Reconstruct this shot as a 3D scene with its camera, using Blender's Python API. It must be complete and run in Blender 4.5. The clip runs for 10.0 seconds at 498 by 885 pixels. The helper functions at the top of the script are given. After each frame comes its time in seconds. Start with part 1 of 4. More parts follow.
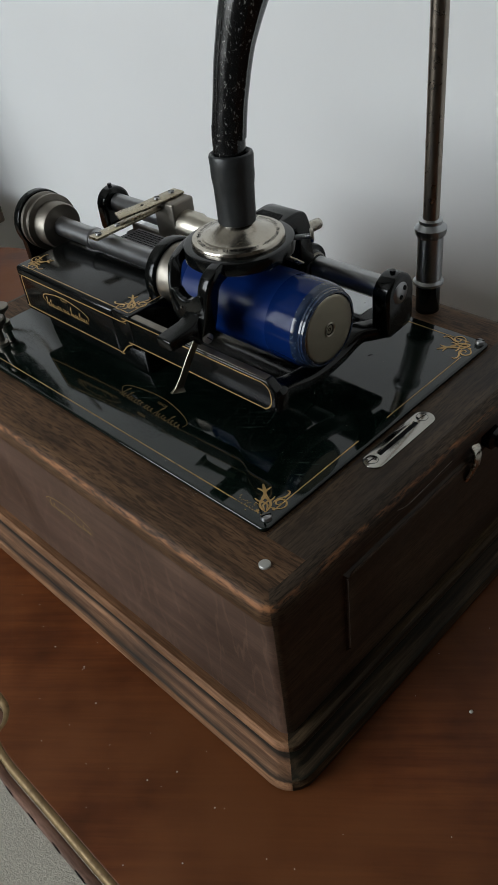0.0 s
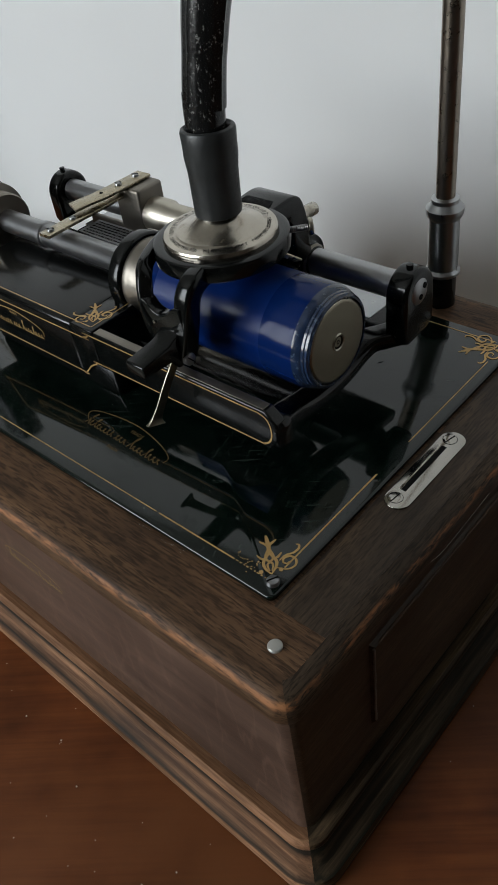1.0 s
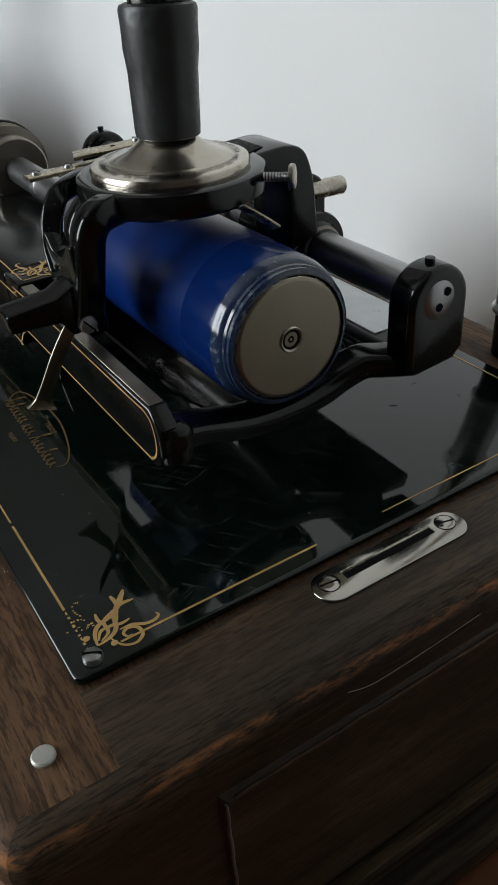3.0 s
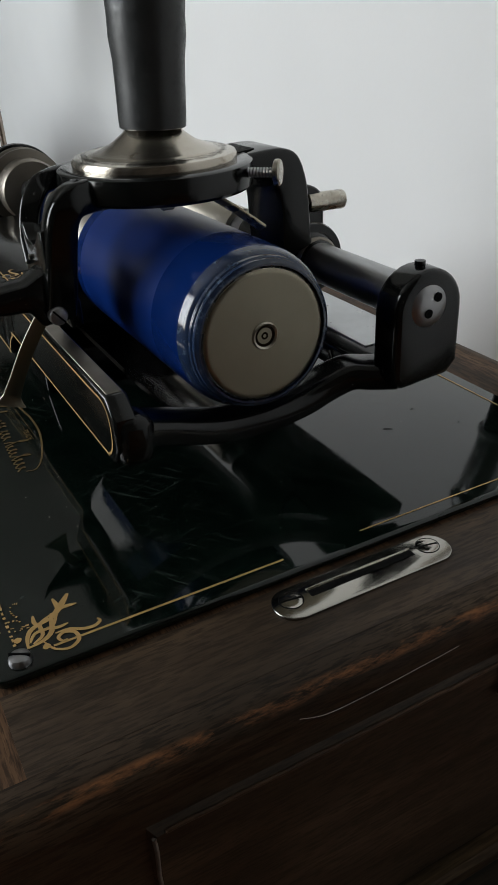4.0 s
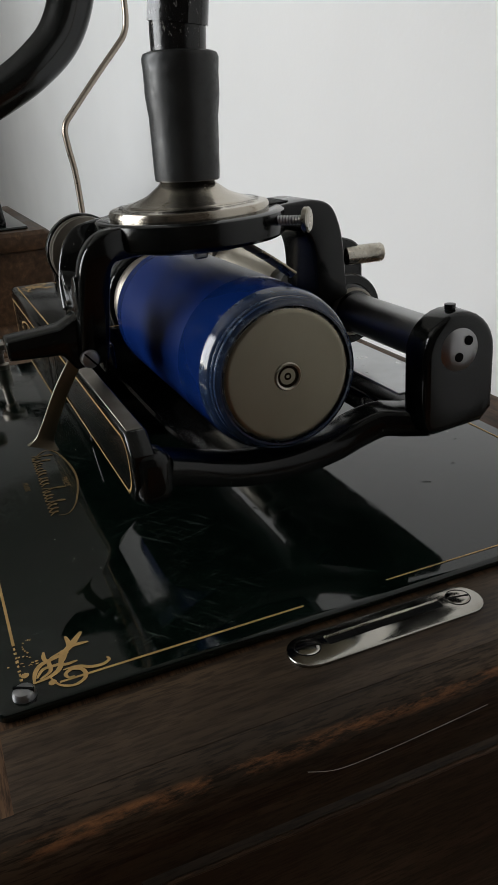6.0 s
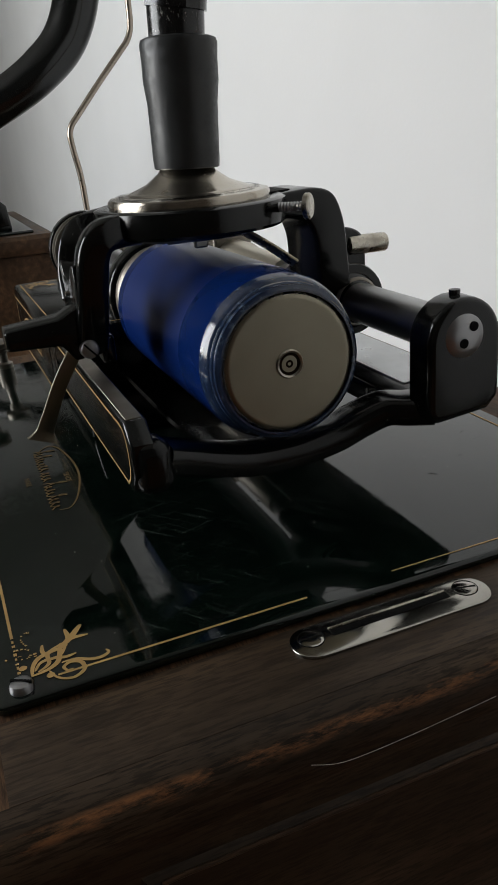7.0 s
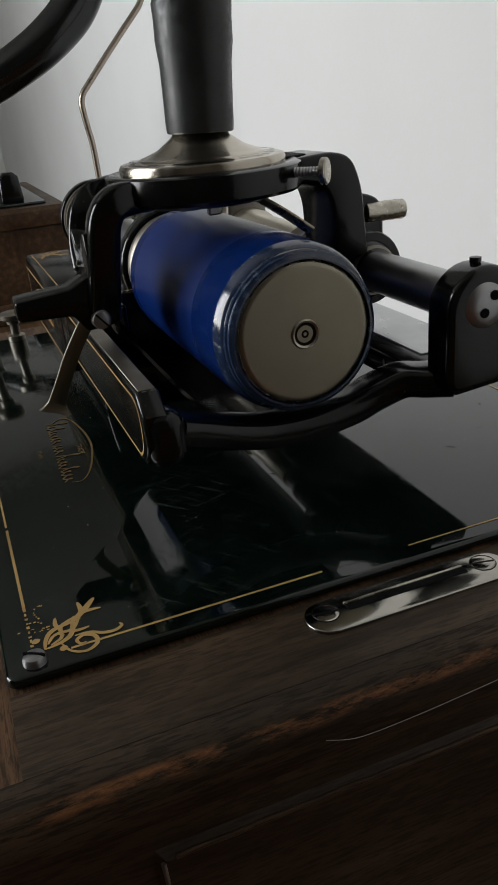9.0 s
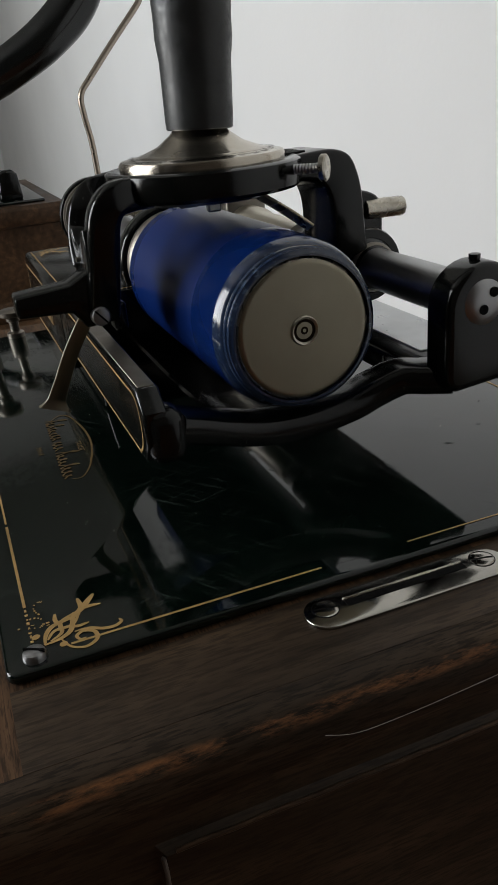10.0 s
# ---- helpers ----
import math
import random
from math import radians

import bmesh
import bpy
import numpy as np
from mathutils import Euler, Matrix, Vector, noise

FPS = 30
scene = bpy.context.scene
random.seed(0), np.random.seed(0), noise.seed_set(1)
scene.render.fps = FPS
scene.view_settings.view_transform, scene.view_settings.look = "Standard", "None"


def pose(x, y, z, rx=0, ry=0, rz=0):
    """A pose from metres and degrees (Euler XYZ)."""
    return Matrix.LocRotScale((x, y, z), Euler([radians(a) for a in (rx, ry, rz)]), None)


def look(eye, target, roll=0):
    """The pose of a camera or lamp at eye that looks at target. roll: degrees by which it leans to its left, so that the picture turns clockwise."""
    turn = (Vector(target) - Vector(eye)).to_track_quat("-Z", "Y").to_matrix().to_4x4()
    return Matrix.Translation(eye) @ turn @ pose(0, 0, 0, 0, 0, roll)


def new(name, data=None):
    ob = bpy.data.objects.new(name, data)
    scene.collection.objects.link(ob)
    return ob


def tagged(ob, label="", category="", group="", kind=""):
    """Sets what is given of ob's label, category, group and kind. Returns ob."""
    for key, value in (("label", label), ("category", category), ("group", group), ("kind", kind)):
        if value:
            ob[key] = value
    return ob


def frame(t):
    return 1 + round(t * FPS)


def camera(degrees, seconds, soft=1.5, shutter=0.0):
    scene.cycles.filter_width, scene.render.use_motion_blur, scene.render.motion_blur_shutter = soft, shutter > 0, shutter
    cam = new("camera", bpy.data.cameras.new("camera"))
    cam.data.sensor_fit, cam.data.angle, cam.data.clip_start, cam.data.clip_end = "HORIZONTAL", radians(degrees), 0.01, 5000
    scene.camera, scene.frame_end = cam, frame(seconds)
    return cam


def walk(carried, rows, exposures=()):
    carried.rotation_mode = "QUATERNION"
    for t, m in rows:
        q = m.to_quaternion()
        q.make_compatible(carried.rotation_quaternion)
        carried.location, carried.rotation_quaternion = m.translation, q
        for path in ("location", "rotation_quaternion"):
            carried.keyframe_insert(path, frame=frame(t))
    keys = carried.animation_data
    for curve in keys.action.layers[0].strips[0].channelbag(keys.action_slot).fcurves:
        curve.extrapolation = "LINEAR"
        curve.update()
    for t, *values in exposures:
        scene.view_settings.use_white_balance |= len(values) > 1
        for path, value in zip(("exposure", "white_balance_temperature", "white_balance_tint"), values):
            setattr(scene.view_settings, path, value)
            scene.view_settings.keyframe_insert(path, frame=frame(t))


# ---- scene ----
cam = camera(35.5, 10.0, soft=0.9)
PATH = [
    (0, (0.2323, -0.2039, 0.4829), (0.0557, -0.0506, 0.2950), -7.81),
    (0.5, (0.1952, -0.1796, 0.4727), (0.0248, -0.0255, 0.2799), -8.45),
    (1, (0.1624, -0.1472, 0.4553), (-0.0044, 0.0063, 0.2589), -9.38),
    (1.5, (0.1535, -0.1166, 0.4309), (-0.0207, 0.0305, 0.2359), -9.98),
    (2, (0.1521, -0.0645, 0.4021), (-0.0364, 0.0700, 0.2113), -7.80),
    (2.5, (0.1475, -0.0432, 0.3741), (-0.0546, 0.0837, 0.1923), -5.63),
    (3, (0.1605, -0.0281, 0.3554), (-0.0540, 0.0969, 0.1869), -4.20),
    (3.2, (0.1641, -0.0241, 0.3481), (-0.0547, 0.1017, 0.1859), -3.49),
    (4.5, (0.1701, -0.0011, 0.3194), (-0.0717, 0.1124, 0.1828), -3.15),
    (5, (0.1732, -0.0014, 0.3188), (-0.0753, 0.1078, 0.1912), -3.28),
    (6.5, (0.1787, 0.0107, 0.3075), (-0.0809, 0.1092, 0.1938), -4.66),
    (7, (0.1768, 0.0100, 0.3053), (-0.0828, 0.1081, 0.1915), -4.90),
    (7.5, (0.1758, 0.0114, 0.3053), (-0.0834, 0.1075, 0.1886), -5.02),
    (8, (0.1750, 0.0115, 0.3057), (-0.0833, 0.1052, 0.1853), -5.18),
    (8.5, (0.1730, 0.0097, 0.3040), (-0.0848, 0.1031, 0.1822), -5.10),
    (9, (0.1731, 0.0110, 0.3034), (-0.0850, 0.1021, 0.1805), -5.31),
    (9.5, (0.1738, 0.0115, 0.3037), (-0.0844, 0.1013, 0.1801), -5.41),
    (10, (0.1736, 0.0107, 0.3031), (-0.0841, 0.1019, 0.1795), -5.29),
]
walk(cam, [(t, look(eye, target, roll)) for t, eye, target, roll in PATH], [(0, -0.12, 6170, 7), (1, -0.06, 6180, 7), (2, 0.08, 6190, 7), (3, 0.12, 6190, 7), (4.5, 0.07, 6350, 9), (6.5, 0.09, 6450, 10), (10, 0.04, 6450, 10)])

# ---- light: a wide window in the front wall, a dim room ----
world = bpy.data.worlds.new("world")
scene.world = world
world.use_nodes = True
wn = world.node_tree.nodes
sky = wn.new("ShaderNodeTexSky")
sky.sky_type, sky.sun_disc = "NISHITA", False
sky.sun_elevation, sky.sun_rotation = radians(38), radians(200)
wn["Background"].inputs["Strength"].default_value = 0.12
world.node_tree.links.new(sky.outputs["Color"], wn["Background"].inputs["Color"])

WIN = (-1.90, -0.22, 0.20, 1.62)      # window opening: x0, x1, z0, z1
ROOM = (-5.2, 1.4, -1.9, 0.46, -0.75, 1.85)   # x0, x1, y0, y1, floor, ceiling
lamp = bpy.data.lights.new("window_light", "AREA")
lamp.shape, lamp.size, lamp.size_y, lamp.energy = "RECTANGLE", WIN[1] - WIN[0], WIN[3] - WIN[2], 58
lamp.color = (0.975, 0.995, 1.0)
lamp_ob = new("window_light", lamp)
lamp_ob.matrix_basis = pose((WIN[0] + WIN[1]) / 2, ROOM[2] - 0.02, (WIN[2] + WIN[3]) / 2, 90, 0, 0)


# ---- materials ----
def material(name):
    m = bpy.data.materials.new(name)
    m.use_nodes = True
    nt = m.node_tree
    return m, nt, nt.nodes["Principled BSDF"]


def noise_node(nt, scale, detail=4.0, stretch=(1, 1, 1), rough=0.55, space="Object", turn=0):
    tc, mp, nz = nt.nodes.new("ShaderNodeTexCoord"), nt.nodes.new("ShaderNodeMapping"), nt.nodes.new("ShaderNodeTexNoise")
    mp.inputs["Scale"].default_value = stretch
    if turn:
        spin = nt.nodes.new("ShaderNodeMapping")
        spin.inputs["Rotation"].default_value = (0, 0, radians(-turn))
        nt.links.new(tc.outputs[space], spin.inputs["Vector"])
    nz.inputs["Scale"].default_value, nz.inputs["Detail"].default_value, nz.inputs["Roughness"].default_value = scale, detail, rough
    nt.links.new(spin.outputs["Vector"] if turn else tc.outputs[space], mp.inputs["Vector"])
    nt.links.new(mp.outputs["Vector"], nz.inputs["Vector"])
    return nz.outputs["Fac"]


def ramp(nt, fac, stops):
    r = nt.nodes.new("ShaderNodeValToRGB")
    while len(r.color_ramp.elements) < len(stops):
        r.color_ramp.elements.new(0.5)
    for e, (p, c) in zip(r.color_ramp.elements, stops):
        e.position, e.color = p, (*c, 1) if len(c) == 3 else c
    nt.links.new(fac, r.inputs["Fac"])
    return r.outputs["Color"]


def mix(nt, fac, a, b, mode="MIX"):
    n = nt.nodes.new("ShaderNodeMix")
    n.data_type, n.blend_type = "RGBA", mode
    for key, v in ((0, fac), (6, a), (7, b)):
        if isinstance(v, (int, float)):
            n.inputs[key].default_value = v
        elif isinstance(v, tuple):
            n.inputs[key].default_value = (*v, 1)
        else:
            nt.links.new(v, n.inputs[key])
    return n.outputs[2]


def grey(v):
    return (v, v, v)


def bump(nt, bsdf, height, strength, distance):
    b = nt.nodes.new("ShaderNodeBump")
    b.inputs["Strength"].default_value, b.inputs["Distance"].default_value = strength, distance
    nt.links.new(height, b.inputs["Height"])
    nt.links.new(b.outputs["Normal"], bsdf.inputs["Normal"])


def wood(name, dark, mid, light, along, rough=(0.38, 0.58), fine=1000.0, coat=0.06, wear=None, edges=False, short=0.11, pore=0.78, streak=0.0, spec=0.2, flake=0.0, bands=None, patch=None, turn=0):
    m, nt, p = material(name)
    long = {"x": (0.06, 1, 1), "y": (1, 0.06, 1), "z": (1, 1, 0.06)}[along]
    dash = {"x": (short, 1, 1), "y": (1, short, 1), "z": (1, 1, short)}[along]
    big = noise_node(nt, 120, 5, long, 0.6, turn=turn)
    pores = noise_node(nt, fine, 3, dash, 0.65, turn=turn)
    stain = noise_node(nt, 14, 4)
    col = ramp(nt, big, [(0.3, dark), (0.52, mid), (0.75, light)])
    col = mix(nt, ramp(nt, pores, [(0.40, grey(pore)), (0.54, grey(0.0))]), col, tuple(c * 0.45 for c in dark))
    col = mix(nt, 0.6, col, ramp(nt, stain, [(0.3, grey(0.25)), (0.7, grey(1.4))]), "MULTIPLY")
    if streak:
        slow = {"x": (0.03, 1, 1), "y": (1, 0.03, 1), "z": (1, 1, 0.03)}[along]
        col = mix(nt, ramp(nt, noise_node(nt, 95, 3, slow, 0.6), [(0.46, grey(streak)), (0.56, grey(0.0))]), col, tuple(c * 0.5 for c in dark))
    if flake:
        fig = noise_node(nt, 55, 3, (1.0, 1.0, 0.22), 0.5)
        col = mix(nt, ramp(nt, fig, [(0.50, grey(0)), (0.525, grey(flake)), (0.55, grey(0))]), col, tuple(c * 1.5 for c in light))
    if patch:
        col = mix(nt, ramp(nt, noise_node(nt, 7, 3, (1, 1, 1), 0.5), [(0.42, grey(0)), (0.62, grey(0.85))]), col, patch)
    # bands of another colour set by height, their edges wobbled by noise
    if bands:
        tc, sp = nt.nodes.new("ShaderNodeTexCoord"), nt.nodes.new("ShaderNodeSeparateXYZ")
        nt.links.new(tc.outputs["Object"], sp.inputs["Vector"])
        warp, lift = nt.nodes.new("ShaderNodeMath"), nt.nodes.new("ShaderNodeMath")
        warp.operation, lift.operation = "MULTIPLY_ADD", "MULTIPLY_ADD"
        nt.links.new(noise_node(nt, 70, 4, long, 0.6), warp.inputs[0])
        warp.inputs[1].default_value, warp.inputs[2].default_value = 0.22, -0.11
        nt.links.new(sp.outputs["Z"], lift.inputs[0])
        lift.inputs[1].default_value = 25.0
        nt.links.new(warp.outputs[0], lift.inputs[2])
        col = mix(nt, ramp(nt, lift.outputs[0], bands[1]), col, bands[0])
    if wear:
        worn = ramp(nt, noise_node(nt, 230, 7, {"x": (0.22, 1, 1), "y": (1, 0.22, 1), "z": (1, 1, 0.3)}[along], 0.72), [(wear[1], grey(0)), (wear[1] + 0.16, grey(0.95))])
        if edges:
            geo, sep = nt.nodes.new("ShaderNodeNewGeometry"), nt.nodes.new("ShaderNodeSeparateXYZ")
            nt.links.new(geo.outputs["Normal"], sep.inputs["Vector"])
            worn = mix(nt, 1.0, worn, ramp(nt, sep.outputs["Z"], [(0.22, grey(0.04)), (0.42, grey(1)), (0.62, grey(1)), (0.76, grey(0.0))]), "MULTIPLY")
        col = mix(nt, worn, col, wear[0])
    nt.links.new(col, p.inputs["Base Color"])
    nt.links.new(ramp(nt, stain, [(0.3, grey(rough[0])), (0.75, grey(rough[1]))]), p.inputs["Roughness"])
    p.inputs["Coat Weight"].default_value, p.inputs["Coat Roughness"].default_value = coat, 0.3
    p.inputs["Specular IOR Level"].default_value = spec
    bump(nt, p, pores, 0.18, 0.0003)
    return m


def metal(name, colour, rough, spread=0.12, metallic=1.0, scale=180, tarnish=None, even=0.72):
    m, nt, p = material(name)
    nz = noise_node(nt, scale, 5)
    patches = noise_node(nt, scale * 0.22, 4)
    col = ramp(nt, patches, [(0.3, tuple(c * even for c in colour)), (0.65, colour)])
    if tarnish:
        col = mix(nt, ramp(nt, nz, [(0.56, grey(0)), (0.74, grey(0.6))]), col, tarnish)
    nt.links.new(col, p.inputs["Base Color"])
    p.inputs["Metallic"].default_value = metallic
    nt.links.new(ramp(nt, nz, [(0.3, grey(max(0.04, rough - spread))), (0.7, grey(rough + spread))]), p.inputs["Roughness"])
    bump(nt, p, nz, 0.02, 0.0003)
    return m


def lacquer(name, colour, rough, chips=None, scale=120, wave=0.08, gloss=0.5, stretch=(1, 1, 1), mottle=1.8, spread=1.0):
    m, nt, p = material(name)
    p.inputs["Specular IOR Level"].default_value = gloss
    nz = noise_node(nt, scale, 6)
    fine = noise_node(nt, scale * 6, 4, rough=0.7)
    col = ramp(nt, nz, [(0.35, colour), (0.7, tuple(c * mottle + 0.001 for c in colour))])
    if chips:
        mask = ramp(nt, noise_node(nt, chips[1], 6, stretch, rough=0.7), [(chips[2], grey(0)), (chips[2] + 0.03, grey(1))])
        col = mix(nt, mask, col, chips[0])
    nt.links.new(col, p.inputs["Base Color"])
    nt.links.new(ramp(nt, fine, [(0.35, grey(rough * (1 - 0.3 * spread))), (0.75, grey(rough * (1 + 0.6 * spread)))]), p.inputs["Roughness"])
    bump(nt, p, nz, wave, 0.0005)
    return m


OAK = ((0.042, 0.023, 0.012), (0.088, 0.048, 0.0245), (0.158, 0.088, 0.043))
WORN = (0.36, 0.16, 0.068)
M_OAK_X = wood("dark_oak_along", *OAK, "x", wear=(WORN, 0.68))
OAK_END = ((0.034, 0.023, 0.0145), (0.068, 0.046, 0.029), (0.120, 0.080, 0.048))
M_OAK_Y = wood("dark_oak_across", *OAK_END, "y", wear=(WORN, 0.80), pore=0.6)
M_OAK_RIM = wood("worn_oak_edge", *[tuple(c * 1.35 for c in k) for k in OAK], "x", wear=(WORN, 0.40), edges=True, rough=(0.5, 0.65), fine=1000, coat=0.0)
M_OAK_RIM_Y = wood("worn_oak_end_edge", *OAK_END, "y", wear=(WORN, 0.47), edges=True, rough=(0.5, 0.65), fine=1000, coat=0.0)
# front oak mixed lighter than the ends: its lit, hazy sheen as colour
M_OAK_BODY = wood("sheen_oak_front", (0.078, 0.047, 0.034), (0.113, 0.067, 0.047), (0.155, 0.095, 0.066), "x", rough=(0.36, 0.5), coat=0.1, pore=0.28, spec=0.3, flake=0.28)
# base oak, darker at the heights of the moulding's grooves
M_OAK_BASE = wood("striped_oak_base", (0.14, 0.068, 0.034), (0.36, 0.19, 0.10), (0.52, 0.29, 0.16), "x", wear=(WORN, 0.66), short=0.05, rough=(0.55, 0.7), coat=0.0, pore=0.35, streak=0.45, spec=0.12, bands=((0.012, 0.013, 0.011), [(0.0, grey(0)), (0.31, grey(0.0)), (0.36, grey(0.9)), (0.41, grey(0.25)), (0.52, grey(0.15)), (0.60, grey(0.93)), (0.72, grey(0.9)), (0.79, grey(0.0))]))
# darker copy of the base oak: the end's shade put into its colour
M_OAK_BASE_Y = wood("shaded_oak_base_end", (0.015, 0.011, 0.006), (0.09, 0.06, 0.033), (0.24, 0.16, 0.085), "y", rough=(0.55, 0.7), coat=0.0, short=0.05, pore=0.4, streak=0.8, spec=0.12, bands=((0.012, 0.013, 0.009), [(0.0, grey(0)), (0.31, grey(0.0)), (0.36, grey(0.9)), (0.41, grey(0.25)), (0.52, grey(0.15)), (0.60, grey(0.93)), (0.72, grey(0.9)), (0.79, grey(0.0))]))
# two oaks for the end panel's edge, coloured as light on its bevel
M_BEADING = wood("lit_edge_oak", (0.07, 0.04, 0.022), (0.17, 0.098, 0.055), (0.34, 0.20, 0.11), "y", pore=0.7, streak=0.5)
M_BEADING_PALE = wood("pale_edge_light", (0.12, 0.10, 0.085), (0.24, 0.21, 0.18), (0.36, 0.31, 0.27), "z", pore=0.4)
M_BAND = wood("pinkish_banding", (0.12, 0.06, 0.04), (0.24, 0.135, 0.095), (0.32, 0.19, 0.14), "x", pore=0.3, spec=0.15)
M_MAHOGANY = wood("red_mahogany", (0.110, 0.029, 0.0070), (0.150, 0.042, 0.0100), (0.185, 0.056, 0.0135), "x", rough=(0.4, 0.55), fine=260, coat=0.05, short=0.04, pore=0.2, patch=(0.145, 0.050, 0.0145), turn=40)
M_BLACK = lacquer("black_japanned_iron", (0.0026, 0.0030, 0.0028), 0.15, chips=((0.15, 0.15, 0.14), 700, 0.665), wave=0.10, gloss=0.42)
M_BED = lacquer("black_bedplate_enamel", (0.0012, 0.0036, 0.0024), 0.05, scale=60, wave=0.025, gloss=0.56)
M_NICKEL = metal("nickel_plate", (0.60, 0.56, 0.48), 0.27, tarnish=(0.22, 0.18, 0.12))
M_PLATE = metal("polished_nickel", (0.43, 0.41, 0.37), 0.14, 0.05, even=0.8)
M_NAIL = metal("pale_worn_nickel", (0.50, 0.49, 0.45), 0.45, 0.05, metallic=0.5, even=0.85)
M_PULLEY = metal("dull_brown_nickel", (0.27, 0.245, 0.21), 0.42, 0.06, even=0.85)
M_DISC = metal("satin_nickel", (0.31, 0.282, 0.213), 0.36, 0.05, even=0.9)
M_STEEL = metal("dark_steel", (0.37, 0.37, 0.375), 0.34, 0.04, even=0.9)
M_SOCKET = metal("grey_steel", (0.46, 0.47, 0.48), 0.31, 0.04, even=0.85)
M_SLEEVE = metal("worn_pale_nickel", (0.56, 0.52, 0.44), 0.34, 0.04, even=0.92)
M_COVER = metal("aged_nickel_cover", (0.58, 0.53, 0.45), 0.22, 0.06, tarnish=(0.22, 0.18, 0.12))
M_BRASS = metal("old_brass", (0.50, 0.44, 0.32), 0.30, tarnish=(0.28, 0.21, 0.11))
M_GILT = metal("gilt_line", (0.64, 0.41, 0.16), 0.45, metallic=0.5)
M_GILT_DULL = metal("dull_gilt", (0.26, 0.17, 0.07), 0.5, metallic=0.5)
M_FADED = metal("faded_gilt", (0.42, 0.30, 0.12), 0.6, metallic=0.0)
M_BEAD = metal("rubbed_gilt_bead", (0.24, 0.16, 0.07), 0.5, metallic=0.5, tarnish=(0.07, 0.04, 0.02))
M_RUBBER = lacquer("black_rubber", (0.014, 0.015, 0.015), 0.40, scale=60, wave=0.02)
M_ROD = metal("brown_steel", (0.34, 0.29, 0.24), 0.30, 0.04, even=0.88)
M_HUB = metal("dark_oiled_brass", (0.02, 0.014, 0.009), 0.5, 0.05)
M_HORN = lacquer("chipped_black_paint", (0.006, 0.006, 0.006), 0.2, chips=((0.20, 0.195, 0.185), 620, 0.60), wave=0.3, stretch=(1, 1, 0.7))
M_DARK = lacquer("dull_black", (0.002, 0.002, 0.002), 0.6, gloss=0.08)
M_BLUE = lacquer("blue_celluloid", (0.0025, 0.018, 0.115), 0.29, scale=40, wave=0.0, gloss=0.30, mottle=1.05, spread=0.05)
M_BLUE_END = lacquer("smooth_blue_celluloid", (0.0022, 0.014, 0.085), 0.16, scale=40, wave=0.006, gloss=0.16, mottle=1.1, spread=0.3)
M_RIM = lacquer("rubbed_blue_rim", (0.012, 0.022, 0.05), 0.13, chips=((0.07, 0.10, 0.15), 300, 0.58), wave=0.12, gloss=0.75)


def groove_bump(m):
    nt = m.node_tree
    p = nt.nodes["Principled BSDF"]
    tc, wv = nt.nodes.new("ShaderNodeTexCoord"), nt.nodes.new("ShaderNodeTexWave")
    wv.bands_direction = "X"
    wv.inputs["Scale"].default_value = 600
    nt.links.new(tc.outputs["Object"], wv.inputs["Vector"])
    bump(nt, p, wv.outputs["Fac"], 0.008, 0.0001)
    tan = nt.nodes.new("ShaderNodeTangent")
    tan.direction_type, tan.axis = "RADIAL", "X"
    nt.links.new(tan.outputs["Tangent"], p.inputs["Tangent"])
    p.inputs["Anisotropic"].default_value, p.inputs["Anisotropic Rotation"].default_value = 0.5, 0.25


groove_bump(M_BLUE)


def scratches(m):
    nt = m.node_tree
    p = nt.nodes["Principled BSDF"]
    a = noise_node(nt, 900, 2, (0.03, 1, 1), 0.5)
    b = noise_node(nt, 900, 2, (1, 0.04, 1), 0.5)
    hair = mix(nt, 1.0, ramp(nt, a, [(0.70, grey(0)), (0.80, grey(1))]), ramp(nt, b, [(0.71, grey(0)), (0.80, grey(1))]), "ADD")
    bump(nt, p, hair, 0.04, 0.0002)
    old = p.inputs["Roughness"].links[0].from_socket
    scuff = mix(nt, 1.0, ramp(nt, noise_node(nt, 22, 5, rough=0.65), [(0.48, grey(0)), (0.66, grey(0.16))]), ramp(nt, noise_node(nt, 420, 4, (0.5, 1, 1), 0.7), [(0.42, grey(0.2)), (0.60, grey(1))]), "MULTIPLY")
    nt.links.new(mix(nt, 1.0, old, scuff, "ADD"), p.inputs["Roughness"])
    paint = p.inputs["Base Color"].links[0].from_socket
    hairs = mix(nt, 1.0, ramp(nt, noise_node(nt, 520, 4, (0.10, 1, 1), 0.65, turn=35), [(0.56, grey(0)), (0.70, grey(1))]), ramp(nt, noise_node(nt, 640, 4, (1, 0.12, 1), 0.65, turn=20), [(0.58, grey(0)), (0.72, grey(1))]), "ADD")
    where = ramp(nt, noise_node(nt, 26, 4, rough=0.6), [(0.44, grey(0.06)), (0.62, grey(0.9))])
    rub = mix(nt, 1.0, hairs, where, "MULTIPLY")
    nt.links.new(mix(nt, rub, paint, (0.030, 0.040, 0.034)), p.inputs["Base Color"])


def wall_material(name, colour):
    m, nt, p = material(name)
    nz, big = noise_node(nt, 160, 5), noise_node(nt, 2.2, 3)
    nt.links.new(ramp(nt, big, [(0.3, tuple(c * 0.93 for c in colour)), (0.7, colour)]), p.inputs["Base Color"])
    p.inputs["Roughness"].default_value = 0.75
    bump(nt, p, nz, 0.10, 0.002)
    return m


